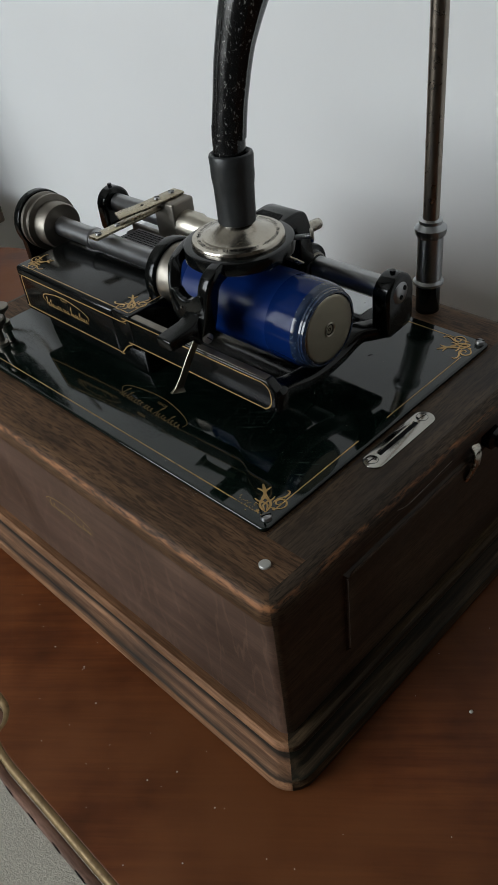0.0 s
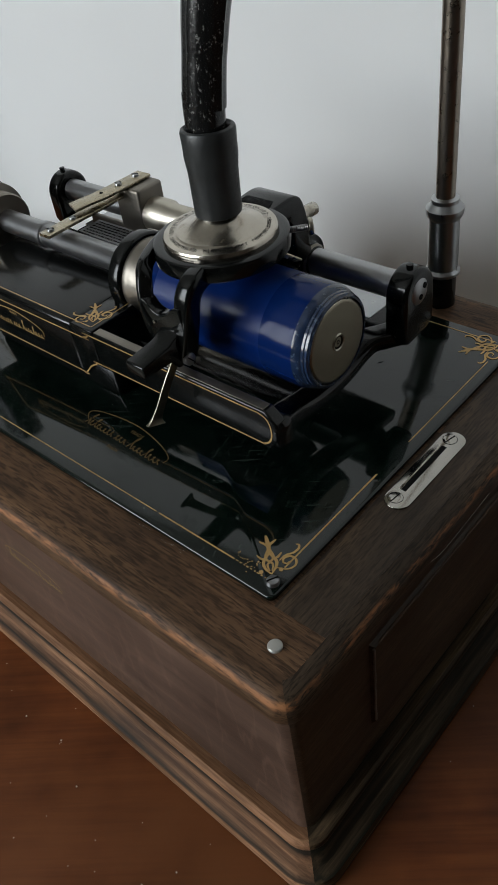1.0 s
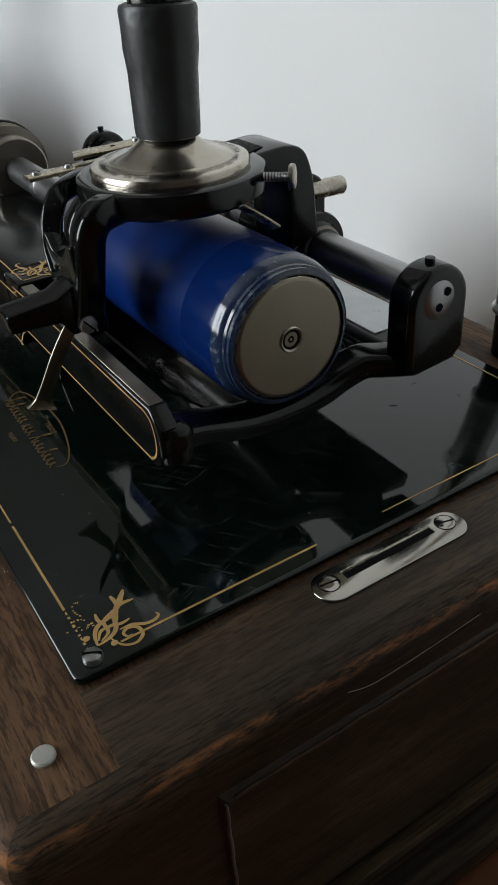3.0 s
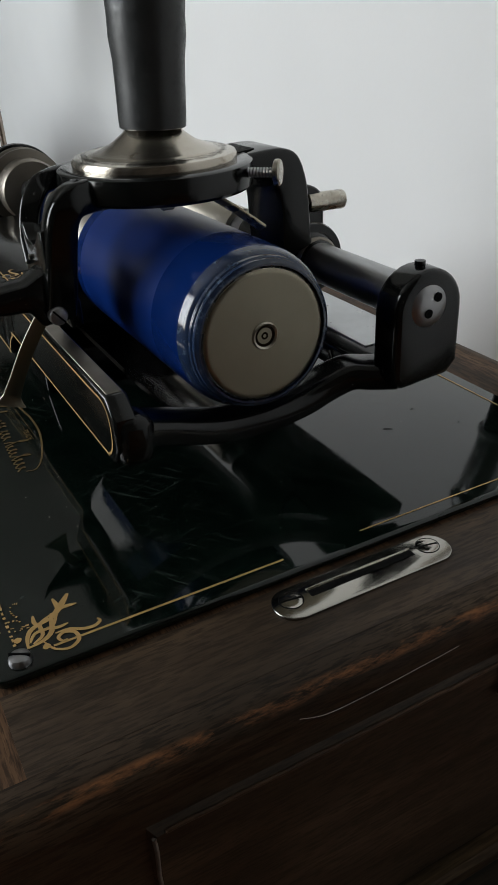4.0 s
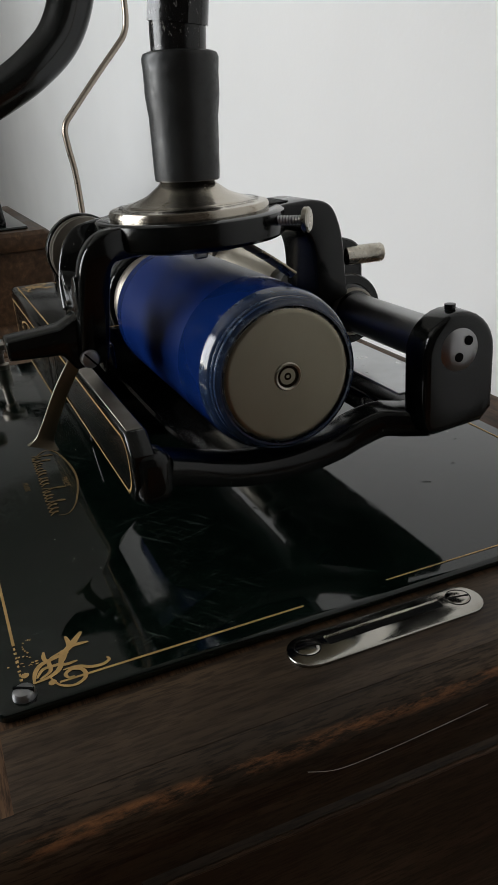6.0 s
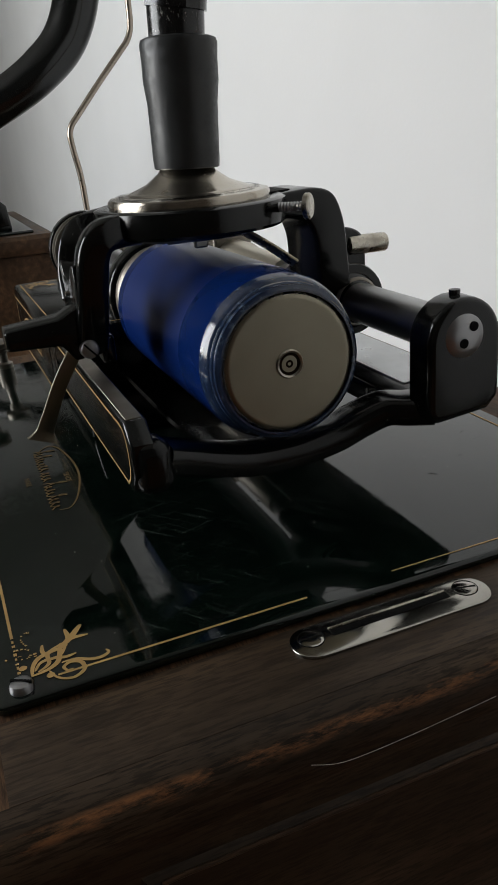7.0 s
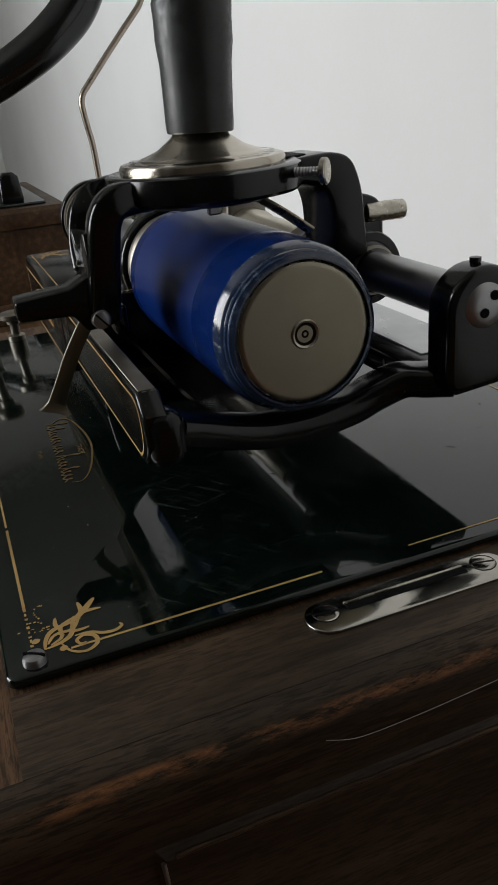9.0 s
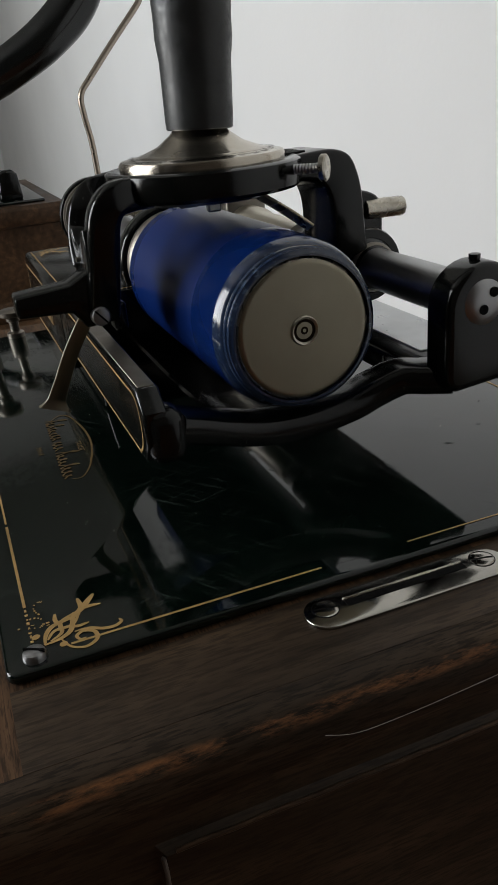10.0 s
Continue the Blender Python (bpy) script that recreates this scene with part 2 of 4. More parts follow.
scratches(M_BED)
M_WALL = wall_material("white_wall_paint", (0.80, 0.80, 0.79))
# unseen ceiling, toned down to grey so it bounces less light
M_CEIL = wall_material("ceiling_paint", (0.36, 0.35, 0.33))
# for the unseen walls, dark to hold down bounce and reflections
M_WALL_DARK = wall_material("dark_unseen_wall", (0.06, 0.045, 0.035))
M_CARPET, nt_c, p_c = material("grey_carpet")
weave = noise_node(nt_c, 260, 6, rough=0.75)
nt_c.links.new(ramp(nt_c, weave, [(0.3, (0.50, 0.46, 0.37)), (0.7, (0.88, 0.82, 0.70))]), p_c.inputs["Base Color"])
p_c.inputs["Roughness"].default_value = 0.95
bump(nt_c, p_c, weave, 0.9, 0.006)
M_WHITE, _, p_w = material("white_window_paint")
p_w.inputs["Base Color"].default_value = (0.78, 0.78, 0.76, 1)
M_DUST, _, p_d = material("pale_dust")
p_d.inputs["Base Color"].default_value = (0.6, 0.57, 0.52, 1)


# ---- shape helpers ----
def thing(name, at, label, category, group="", kind=""):
    ob = new(name)
    ob.location = at
    ob.empty_display_size = 0.02
    return tagged(ob, label, category, group, kind)


def part(name, bm, mat, parent=None, label="", smooth=38):
    me = bpy.data.meshes.new(name)
    bmesh.ops.recalc_face_normals(bm, faces=bm.faces)
    bm.to_mesh(me)
    bm.free()
    me.materials.append(mat)
    for f in me.polygons:
        f.use_smooth = True
    me.set_sharp_from_angle(angle=radians(smooth))
    ob = new(name, me)
    if parent is not None:
        ob.parent = parent
        if parent.type == "EMPTY":
            ob.matrix_parent_inverse = Matrix.Translation(parent.location).inverted()
    if label:
        tagged(ob, label)
    return ob


def bevelled(bm, r, seg=3, angle=30):
    if r > 0:
        edges = [e for e in bm.edges if len(e.link_faces) == 2 and e.calc_face_angle(0) > radians(angle)]
        bmesh.ops.bevel(bm, geom=edges, offset=r, segments=seg, profile=0.5, affect="EDGES", clamp_overlap=True)
    return bm


def box(x0, x1, y0, y1, z0, z1, r=0.0, seg=3, bm=None):
    b = bmesh.new()
    bmesh.ops.create_cube(b, size=1, matrix=Matrix.Translation(((x0 + x1) / 2, (y0 + y1) / 2, (z0 + z1) / 2)) @ Matrix.Diagonal((x1 - x0, y1 - y0, z1 - z0, 1)))
    bevelled(b, r, seg)
    return joined(bm, b)


def joined(a, b):
    if a is None:
        return b
    me = bpy.data.meshes.new("tmp")
    b.to_mesh(me)
    b.free()
    a.from_mesh(me)
    bpy.data.meshes.remove(me)
    return a


def axis_frame(direction):
    return Vector(direction).normalized().to_track_quat("Z", "Y").to_matrix().to_4x4()


def lathe(profile, at, direction=(0, 0, 1), n=48, bm=None):
    """Turned solid: profile of (radius, height) along direction from at; closed where the radius is 0."""
    b = bmesh.new()
    m = Matrix.Translation(at) @ axis_frame(direction)
    rings = []
    for r, h in profile:
        if r < 1e-6:
            rings.append([b.verts.new(m @ Vector((0, 0, h)))])
        else:
            rings.append([b.verts.new(m @ Vector((r * math.cos(2 * math.pi * k / n), r * math.sin(2 * math.pi * k / n), h))) for k in range(n)])
    for a, c in zip(rings, rings[1:]):
        for k in range(n):
            j = (k + 1) % n
            quad = [a[k % len(a)], a[j % len(a)], c[j % len(c)], c[k % len(c)]]
            quad = list(dict.fromkeys(quad))
            if len(quad) > 2:
                b.faces.new(quad)
    return joined(bm, b)


def smooth_path(points, steps=8):
    pts = [Vector(p) for p in points]
    out = []
    for i in range(len(pts) - 1):
        p0, p1, p2, p3 = pts[max(i - 1, 0)], pts[i], pts[i + 1], pts[min(i + 2, len(pts) - 1)]
        for k in range(steps):
            t = k / steps
            out.append(0.5 * (2 * p1 + (p2 - p0) * t + (2 * p0 - 5 * p1 + 4 * p2 - p3) * t * t + (3 * p1 - p0 - 3 * p2 + p3) * t ** 3))
    return out + [pts[-1]]


def sweep(points, section, bm=None, up=(1, 0, 0), steps=8, scales=None):
    """Sweeps a closed 2D section along a smoothed path; 'up' is the section's second axis."""
    path = smooth_path(points, steps)
    b = bmesh.new()
    rings = []
    total = len(path) - 1
    for i, p in enumerate(path):
        d = (path[min(i + 1, total)] - path[max(i - 1, 0)]).normalized()
        side = d.cross(Vector(up)).normalized()
        v = side.cross(d).normalized()
        s = 1.0
        if scales:
            f = i / total * (len(scales) - 1)
            k = min(int(f), len(scales) - 2)
            s = scales[k] + (scales[k + 1] - scales[k]) * (f - k)
        rings.append([b.verts.new(p + side * x * s + v * y * s) for x, y in section])
    n = len(section)
    for a, c in zip(rings, rings[1:]):
        for k in range(n):
            b.faces.new((a[k], a[(k + 1) % n], c[(k + 1) % n], c[k]))
    b.faces.new(rings[0])
    b.faces.new(rings[-1])
    return joined(bm, b)


def circle(r, n=20, ry=None):
    return [(r * math.cos(2 * math.pi * k / n), (ry or r) * math.sin(2 * math.pi * k / n)) for k in range(n)]


def rounded(w, h, r, k=3):
    out = []
    for cx, cy, a0 in ((w / 2 - r, h / 2 - r, 0), (-w / 2 + r, h / 2 - r, 90), (-w / 2 + r, -h / 2 + r, 180), (w / 2 - r, -h / 2 + r, 270)):
        for i in range(k + 1):
            a = radians(a0 + 90 * i / k)
            out.append((cx + r * math.cos(a), cy + r * math.sin(a)))
    return out


def prism(poly, axis, a0, a1, r=0.0, bm=None, seg=3):
    """Extrudes a polygon: axis x takes (y, z), axis y takes (x, z), axis z takes (x, y)."""
    put = {"x": lambda p, a: (a, p[0], p[1]), "y": lambda p, a: (p[0], a, p[1]), "z": lambda p, a: (p[0], p[1], a)}[axis]
    b = bmesh.new()
    lo, hi = [b.verts.new(put(p, a0)) for p in poly], [b.verts.new(put(p, a1)) for p in poly]
    b.faces.new(lo)
    b.faces.new(hi)
    n = len(poly)
    for k in range(n):
        b.faces.new((lo[k], lo[(k + 1) % n], hi[(k + 1) % n], hi[k]))
    bmesh.ops.recalc_face_normals(b, faces=b.faces)
    bevelled(b, r, seg, 50)
    return joined(bm, b)


def ribbon(points, width, origin, u, v, bm=None, lift=0.00015, taper=False):
    """A flat painted stroke on the plane through origin spanned by u and v."""
    o, u, v = Vector(origin), Vector(u), Vector(v)
    nrm = u.cross(v).normalized()
    b = bm or bmesh.new()
    pts = [Vector((x, y, 0)) for x, y in points]
    left, right = [], []
    for i, p in enumerate(pts):
        d = pts[min(i + 1, len(pts) - 1)] - pts[max(i - 1, 0)]
        d = d.normalized() if d.length > 1e-9 else Vector((1, 0, 0))
        w = width / 2 * (math.sin(math.pi * (0.12 + 0.76 * i / max(1, len(pts) - 1))) if taper else 1)
        s = Vector((-d.y, d.x, 0)) * w
        for side, q in ((left, p + s), (right, p - s)):
            side.append(b.verts.new(o + u * q.x + v * q.y + nrm * lift))
    for i in range(len(pts) - 1):
        b.faces.new((left[i], right[i], right[i + 1], left[i + 1]))
    return b


def spiral(cx, cy, r0, r1, a0, a1, n=22):
    return [(cx + (r0 + (r1 - r0) * k / n) * math.cos(radians(a0 + (a1 - a0) * k / n)), cy + (r0 + (r1 - r0) * k / n) * math.sin(radians(a0 + (a1 - a0) * k / n))) for k in range(n + 1)]


def ornament(origin, u, v, s=1.0, rubbed=False):
    """A corner ornament of scrolls: its foot lies at origin, u and v run along the two edges; rubbed: one half is worn to flakes."""
    b = bmesh.new()
    m = 0.001 * s
    du, dv = Vector(u), Vector(v)
    along, across = (du + dv).normalized(), (dv - du).normalized()
    side = 1
    if along.cross(across).z < 0:
        across, side = -across, -1
    level = [0.0002]
    rng = random.Random(5)

    def stroke(pts, w, taper=True, worn=False):
        level[0] += 0.000004
        p = [(q.x * m, q.y * m) for q in smooth_path([(x, y, 0) for x, y in pts], 6)]
        if not worn:
            ribbon(p, w * m, origin, along, across, b, level[0], taper)
            return
        for k in range(0, len(p) - 2, 2):
            if rng.random() < 0.62:
                ribbon(p[k:k + 2], w * m * rng.uniform(0.3, 0.8), origin, along, across, b, level[0])

    stroke([(17, 0), (22, 0), (28.5, 0.8)], 2.2)
    for g in (1, -1):
        worn = rubbed and g * side < 0
        stroke([(4, 0), (8, 2.6 * g), (12, 3.0 * g), (17, 0), (19, -1.2 * g)], 1.6)
        stroke([(6, -0.5 * g), (10, -1.2 * g), (14, 2.0 * g), (19.5, 0.5 * g)], 1.3)
        stroke([(20.5, 0), (22.5, 1.2 * g), (25, 4.2 * g)], 1.5)
        stroke([(13, 1.5 * g), (14, 4.0 * g), (16.5, 6.0 * g)], 1.3)
        stroke([(4.9, 4.6 * g), (5.6, 4.7 * g), (6.6, 4.8 * g), (7.2, 4.9 * g)], 2.2)
        stroke([(7.5, 3.0 * g), (5.8, 7.5 * g), (7.2, 11.5 * g), (11.0, 12.4 * g), (13.4, 9.8 * g), (12.6, 6.8 * g), (10.2, 6.2 * g), (9.2, 8.0 * g), (10.4, 9.2 * g)], 1.3, True, worn)
        stroke([(11.5, 4.5 * g), (14.2, 7.5 * g), (15.2, 11.5 * g), (17.2, 14.2 * g), (19.6, 14.8 * g), (20.4, 13.4 * g)], 1.3, True, worn)
    return b


def swash(origin, u, v, length, bm=None):
    """The arched stroke and the slanting bars that stand for a painted line of script."""
    L = length
    arc = [(L * x, L * y) for x, y in ((0.10, 0.09), (0.03, 0.13), (0.0, 0.18), (0.05, 0.22), (0.16, 0.25), (0.36, 0.28), (0.58, 0.28), (0.84, 0.23), (0.97, 0.17), (0.97, 0.11))]
    pts = [(p.x, p.y) for p in smooth_path([(x, y, 0) for x, y in arc], 5)]
    b = ribbon(pts, L * 0.013, origin, u, v, bm, 0.0002, True)
    rng = random.Random(3)
    x, k, run = 0.06, 0, []
    while x < 0.95:
        h = 0.125 if k in (0, 11) else 0.10 if k in (2, 15) else rng.uniform(0.035, 0.055)
        run += [(x, 0.07), (x + 0.012 + h * 0.2, 0.07 + h), (x + 0.004 + h * 0.1, 0.075 + h * 0.7)]
        x += rng.uniform(0.036, 0.050)
        k += 1
        if k in (8, 11) or x >= 0.95:
            run.append((x, 0.072))
            soft = [(L * p.x, L * p.y) for p in smooth_path([(a, c, 0) for a, c in run], 5)]
            ribbon(soft, L * 0.010, origin, u, v, b, 0.0002)
            run = []
            x += 0.03
    return b


def lettering(text, size, origin, u, v):
    cu = bpy.data.curves.new("lettering", "FONT")
    cu.body, cu.size, cu.align_x = text, size, "CENTER"
    tmp = new("tmp", cu)
    bpy.context.view_layer.update()
    me = bpy.data.meshes.new_from_object(tmp)
    bpy.data.objects.remove(tmp)
    b = bmesh.new()
    b.from_mesh(me)
    u, v = Vector(u).normalized(), Vector(v).normalized()
    n = u.cross(v)
    for w in b.verts:
        w.co = Vector(origin) + u * w.co.x + v * w.co.y + n * 0.0002
    return b


def soft(points, steps=4):
    return [(p.x, p.y) for p in smooth_path([(a, c, 0) for a, c in points], steps)]


def screw(name, at, direction, r, mat, parent, turn=20, h=0.0012):
    """A round slotted screw head."""
    b = lathe([(r * 1.02, -0.002), (r, h * 0.35), (r * 0.86, h * 0.8), (r * 0.5, h), (0, h * 1.05)], at, direction, 24)
    head = part(name, b, mat, parent)
    m = Matrix.Translation(at) @ axis_frame(direction) @ pose(0, 0, 0, 0, 0, turn)
    s = bmesh.new()
    bmesh.ops.create_cube(s, size=1, matrix=m @ Matrix.Translation((0, 0, h * 0.62)) @ Matrix.Diagonal((r * 1.8, r * 0.2, h, 1)))
    part("slot", s, M_DARK, head)
    return head


# ---- the room ----
X0, X1, Y0, Y1, ZF, ZC = ROOM
T = 0.12
def shell(name, bm, mat, label):
    return tagged(part(name, bm, mat), label, name.split("_")[0], kind="structure")


shell("floor", box(X0 - T, X1 + T, Y0 - T, Y1 + T, ZF - 0.1, ZF), M_CARPET, "grey woven carpet on the floor under the table")
shell("ceiling", box(X0 - T, X1 + T, Y0 - T, Y1 + T, ZC, ZC + 0.1), M_CEIL, "plain unseen ceiling over the room, greyed to cut its bounce")
shell("wall_north", box(X0 - T, X1 + T, Y1, Y1 + T, ZF, ZC), M_WALL, "plain white painted wall behind the table")
# unseen wall, dark and close by to keep bounce off the case's end
shell("wall_east", box(X1, X1 + T, Y0, Y1, ZF, ZC), M_WALL_DARK, "unseen side wall, dark brown to cut bounce light")
shell("wall_west", box(X0 - T, X0, Y0, Y1, ZF, ZC), M_WALL, "plain cream-white painted side wall")
wb = box(X0 - T, WIN[0], Y0 - T, Y0, ZF, ZC)
box(WIN[1], X1 + T, Y0 - T, Y0, ZF, ZC, bm=wb)
box(WIN[0], WIN[1], Y0 - T, Y0, ZF, WIN[2], bm=wb)
box(WIN[0], WIN[1], Y0 - T, Y0, WIN[3], ZC, bm=wb)
# unseen wall, dark so that the black lacquer mirrors little light
shell("wall_south", wb, M_WALL_DARK, "unseen front wall with a window opening, dark to dim reflections")
win = thing("window_1", (WIN[0], Y0, WIN[2]), "white painted window with three tall panes", "window", kind="structure")
bars_x = [WIN[0] + 0.03 + k * (WIN[1] - WIN[0] - 0.06) / 3 for k in range(4)]
for x in bars_x:
    part("window_frame", box(x - 0.03, x + 0.03, Y0 - 0.015, Y0 + 0.03, WIN[2] + 0.05, WIN[3] - 0.05, 0.004), M_WHITE, win)
for z in (WIN[2], WIN[3] - 0.05):
    part("window_frame", box(WIN[0], WIN[1], Y0 - 0.015, Y0 + 0.03, z, z + 0.05, 0.004), M_WHITE, win)

# ---- the table ----
table = thing("table", (0.05, 0.08, ZF), "red mahogany table with a gilt bead along its edge", "table")
BEND = [(-0.166, -0.132), (-0.152, -0.134), (-0.143, -0.141), (-0.139, -0.150), (-0.128, -0.1545), (-0.110, -0.156)]
JOG = [(-0.90, -0.132)] + [(p.x, p.y) for p in smooth_path([(x, y, 0) for x, y in BEND], 4)] + [(0.95, -0.156)]
outline = JOG + [(1.0, -0.13), (1.0, 0.325)] + [(-0.80 + 0.13 * math.cos(radians(a)), 0.195 + 0.13 * math.sin(radians(a))) for a in range(90, 181, 9)]
part("tabletop", prism(outline, "z", -0.028, 0.0, 0.0015), M_MAHOGANY, table)
bead = [(x, y - 0.0012, -0.0036) for x, y in JOG]
part("gilt_bead", sweep(bead, circle(0.0038, 12), up=(0, 0, 1), steps=1), M_BEAD, table, "rubbed gilt bead moulding")
part("edge_band", sweep([(x, y - 0.0080, -0.0165) for x, y in JOG], rounded(0.006, 0.0175, 0.0012, 2), up=(0, 0, 1), steps=1), M_BAND, table, "banded wooden edge with dark inlay")
inlay = bmesh.new()
for k in range(7):
    x = -0.135 + k * 0.027 + random.uniform(-0.003, 0.003)
    box(x, x + random.uniform(0.004, 0.01), -0.1676, -0.1664, -0.019, -0.0105, 0.0004, 1, inlay)
tagged(part("inlay", inlay, M_DARK, table, "dark broken inlay"), kind="stuff")
part("apron", box(-0.82, 0.95, -0.10, 0.27, -0.12, -0.028, 0.003), M_MAHOGANY, table)
for x in (-0.76, 0.9):
    for y in (-0.06, 0.23):
        part("leg", lathe([(0.0, -0.75), (0.018, -0.75), (0.024, -0.5), (0.03, -0.2), (0.034, -0.12), (0, -0.12)], (x, y, 0), n=20), M_MAHOGANY, table)


side_table = thing("side_table", (-1.5, 0.1, ZF), "dark wooden side table under the second phonograph", "table")
part("tabletop", box(-2.0, -1.03, -0.2, 0.40, -0.03, 0.0, 0.004), M_OAK_X, side_table)
part("apron", box(-1.95, -1.08, -0.15, 0.37, -0.12, -0.03, 0.003), M_OAK_X, side_table)
for x in (-1.92, -1.11):
    for y in (-0.12, 0.34):
        part("leg", lathe([(0.0, -0.75), (0.018, -0.75), (0.024, -0.5), (0.03, -0.2), (0.034, -0.12), (0, -0.12)], (x, y, 0), n=20), M_OAK_X, side_table)


# ---- the phonograph's case ----
def ring_band(x0, x1, y0, y1, profile, corner=0.006):
    """A closed moulding round a rectangle; profile of (outward offset, z)."""
    b = bmesh.new()
    rings = []
    for off, z in profile:
        pts, r = [], corner + max(off, 0) * 0.6
        for cx, cy, a0 in ((x1 + off - r, y1 + off - r, 0), (x0 - off + r, y1 + off - r, 90), (x0 - off + r, y0 - off + r, 180), (x1 + off - r, y0 - off + r, 270)):
            for i in range(7):
                a = radians(a0 + 90 * i / 6)
                pts.append(b.verts.new((cx + r * math.cos(a), cy + r * math.sin(a), z)))
        rings.append(pts)
    n = len(rings[0])
    for a, c in zip(rings, rings[1:]):
        for k in range(n):
            b.faces.new((a[k], a[(k + 1) % n], c[(k + 1) % n], c[k]))
    b.faces.new(rings[0])
    b.faces.new(rings[-1])
    return b


def split_part(name, bm, mat_x, mat_y, parent, label=""):
    """One moulding cut at the mitres, so that the grain runs along each side."""
    bmesh.ops.recalc_face_normals(bm, faces=bm.faces)
    mx, my, hx, hy = (CX0 + CX1) / 2, (CY0 + CY1) / 2, (CX1 - CX0) / 2, (CY1 - CY0) / 2

    def side(f):
        c = f.calc_center_median()
        if len(f.verts) > 8 or abs(c.x - mx) - hx <= abs(c.y - my) - hy:
            return 0
        return 1 if c.x > mx else 2

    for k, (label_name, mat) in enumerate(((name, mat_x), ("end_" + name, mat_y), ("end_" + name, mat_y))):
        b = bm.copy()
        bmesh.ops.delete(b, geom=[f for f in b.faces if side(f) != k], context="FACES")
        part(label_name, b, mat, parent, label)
    bm.free()


CX0, CX1, CY0, CY1 = -0.381, 0.0345, -0.0335, 0.2715   # case body
TOP = 0.1665
case = thing("phonograph_case", (-0.17, 0.12, 0), "dark-stained worn oak phonograph case standing on the table", "phonograph case")
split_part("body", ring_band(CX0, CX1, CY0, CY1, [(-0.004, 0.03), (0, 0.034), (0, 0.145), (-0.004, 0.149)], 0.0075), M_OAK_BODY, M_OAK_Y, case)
split_part("top_board", ring_band(CX0, CX1, CY0, CY1, [(-0.002, 0.1455), (0.003, 0.1465), (0.0045, 0.150), (0.005, 0.157), (0.004, 0.1625), (0.001, 0.1655), (-0.004, TOP)], 0.008), M_OAK_RIM, M_OAK_RIM_Y, case, "top board with rubbed orange edges")
part("end_board", box(0.0012, 0.0305, 0.0, CY1 - 0.004, TOP - 0.001, TOP + 0.00012), M_OAK_Y, case)
# the ends take the darker base oak, coloured as the shaded side
split_part("base_moulding", ring_band(CX0, CX1, CY0, CY1, [(-0.003, 0.0350), (0.0025, 0.0352), (0.0062, 0.0360), (0.0085, 0.0345), (0.0092, 0.0315), (0.0085, 0.0290), (0.0065, 0.0275), (0.0068, 0.0255), (0.0100, 0.0205), (0.0125, 0.0170), (0.0150, 0.0160), (0.0180, 0.0135), (0.0190, 0.0085), (0.0182, 0.0030), (0.015, 0.0)], 0.009), M_OAK_BASE, M_OAK_BASE_Y, case, "stepped streaked base moulding with dark-banded grooves and shade-darkened ends")
pan = bmesh.new()
rim_in, rim_out = [], []
for y, z, g in ((0.0235, 0.060, (1, 1)), (0.222, 0.060, (-1, 1)), (0.222, 0.1365, (-1, -1)), (0.0235, 0.1365, (1, -1))):
    rim_out.append(pan.verts.new((CX1 - 0.002, y, z)))
    rim_in.append(pan.verts.new((CX1 + 0.0024, y + 0.0040 * g[0], z + 0.0045 * g[1])))
for k in range(4):
    pan.faces.new((rim_out[k], rim_out[(k + 1) % 4], rim_in[(k + 1) % 4], rim_in[k]))
pan.faces.new(rim_in)
pan.faces.new(rim_out)
panel = part("end_panel", bevelled(pan, 0.0005, 2), M_OAK_Y, case, "raised oak end panel with a bevelled, pale-lined edge")
# added strips, paler than the panel, painting in light along its bevel
part("edge_light_bead", sweep([(CX1 + 0.0022, 0.030 + 0.188 * k / 24, 0.1325 + 0.0002 * math.sin(k * 2.3)) for k in range(25)], circle(0.0007, 8), up=(1, 0, 0), steps=1), M_BEADING, panel, "added strip coloured as light caught on the panel edge")
part("edge_light_bead", sweep([(CX1 + 0.0020, 0.0268 + 0.0002 * math.sin(k * 1.9), 0.066 + 0.0655 * k / 12) for k in range(13)], circle(0.0007, 8), up=(1, 0, 0), steps=1), M_BEADING_PALE, panel, "added strip coloured as light caught on the panel edge")
part("nail", lathe([(0.0035, -0.001), (0.0035, 0.0006), (0.0030, 0.0011), (0, 0.0014)], (0.0154, -0.0163, TOP + 0.0003), n=24), M_NAIL, case, "bright round nail head")
part("painted_mark", swash((-0.199, CY0, 0.096), (1, 0, 0), (0, 0, 1), 0.058), M_FADED, case, "faded gilt maker's mark")
# slotted lock plate in the top board
pl = []
for cx, cy, a0 in ((0.0103, 0.1405, 0), (0.0103, 0.0872, 180)):
    pl += [(cx + 0.0072 * math.cos(radians(a0 + 180 * k / 12)), cy + 0.0068 * math.sin(radians(a0 + 180 * k / 12))) for k in range(13)]
lock = part("lock_plate", prism(pl, "z", TOP - 0.001, TOP + 0.0011, 0.0004), M_PLATE, case, "polished nickel slotted plate")
part("slot", box(0.0078, 0.0110, 0.0935, 0.1338, TOP + 0.0005, TOP + 0.0013, 0.0003, 1), M_DARK, lock)
part("slot_edge", box(0.0068, 0.0077, 0.0935, 0.1338, TOP + 0.0009, TOP + 0.0016, 0.0003, 1), M_NICKEL, lock)
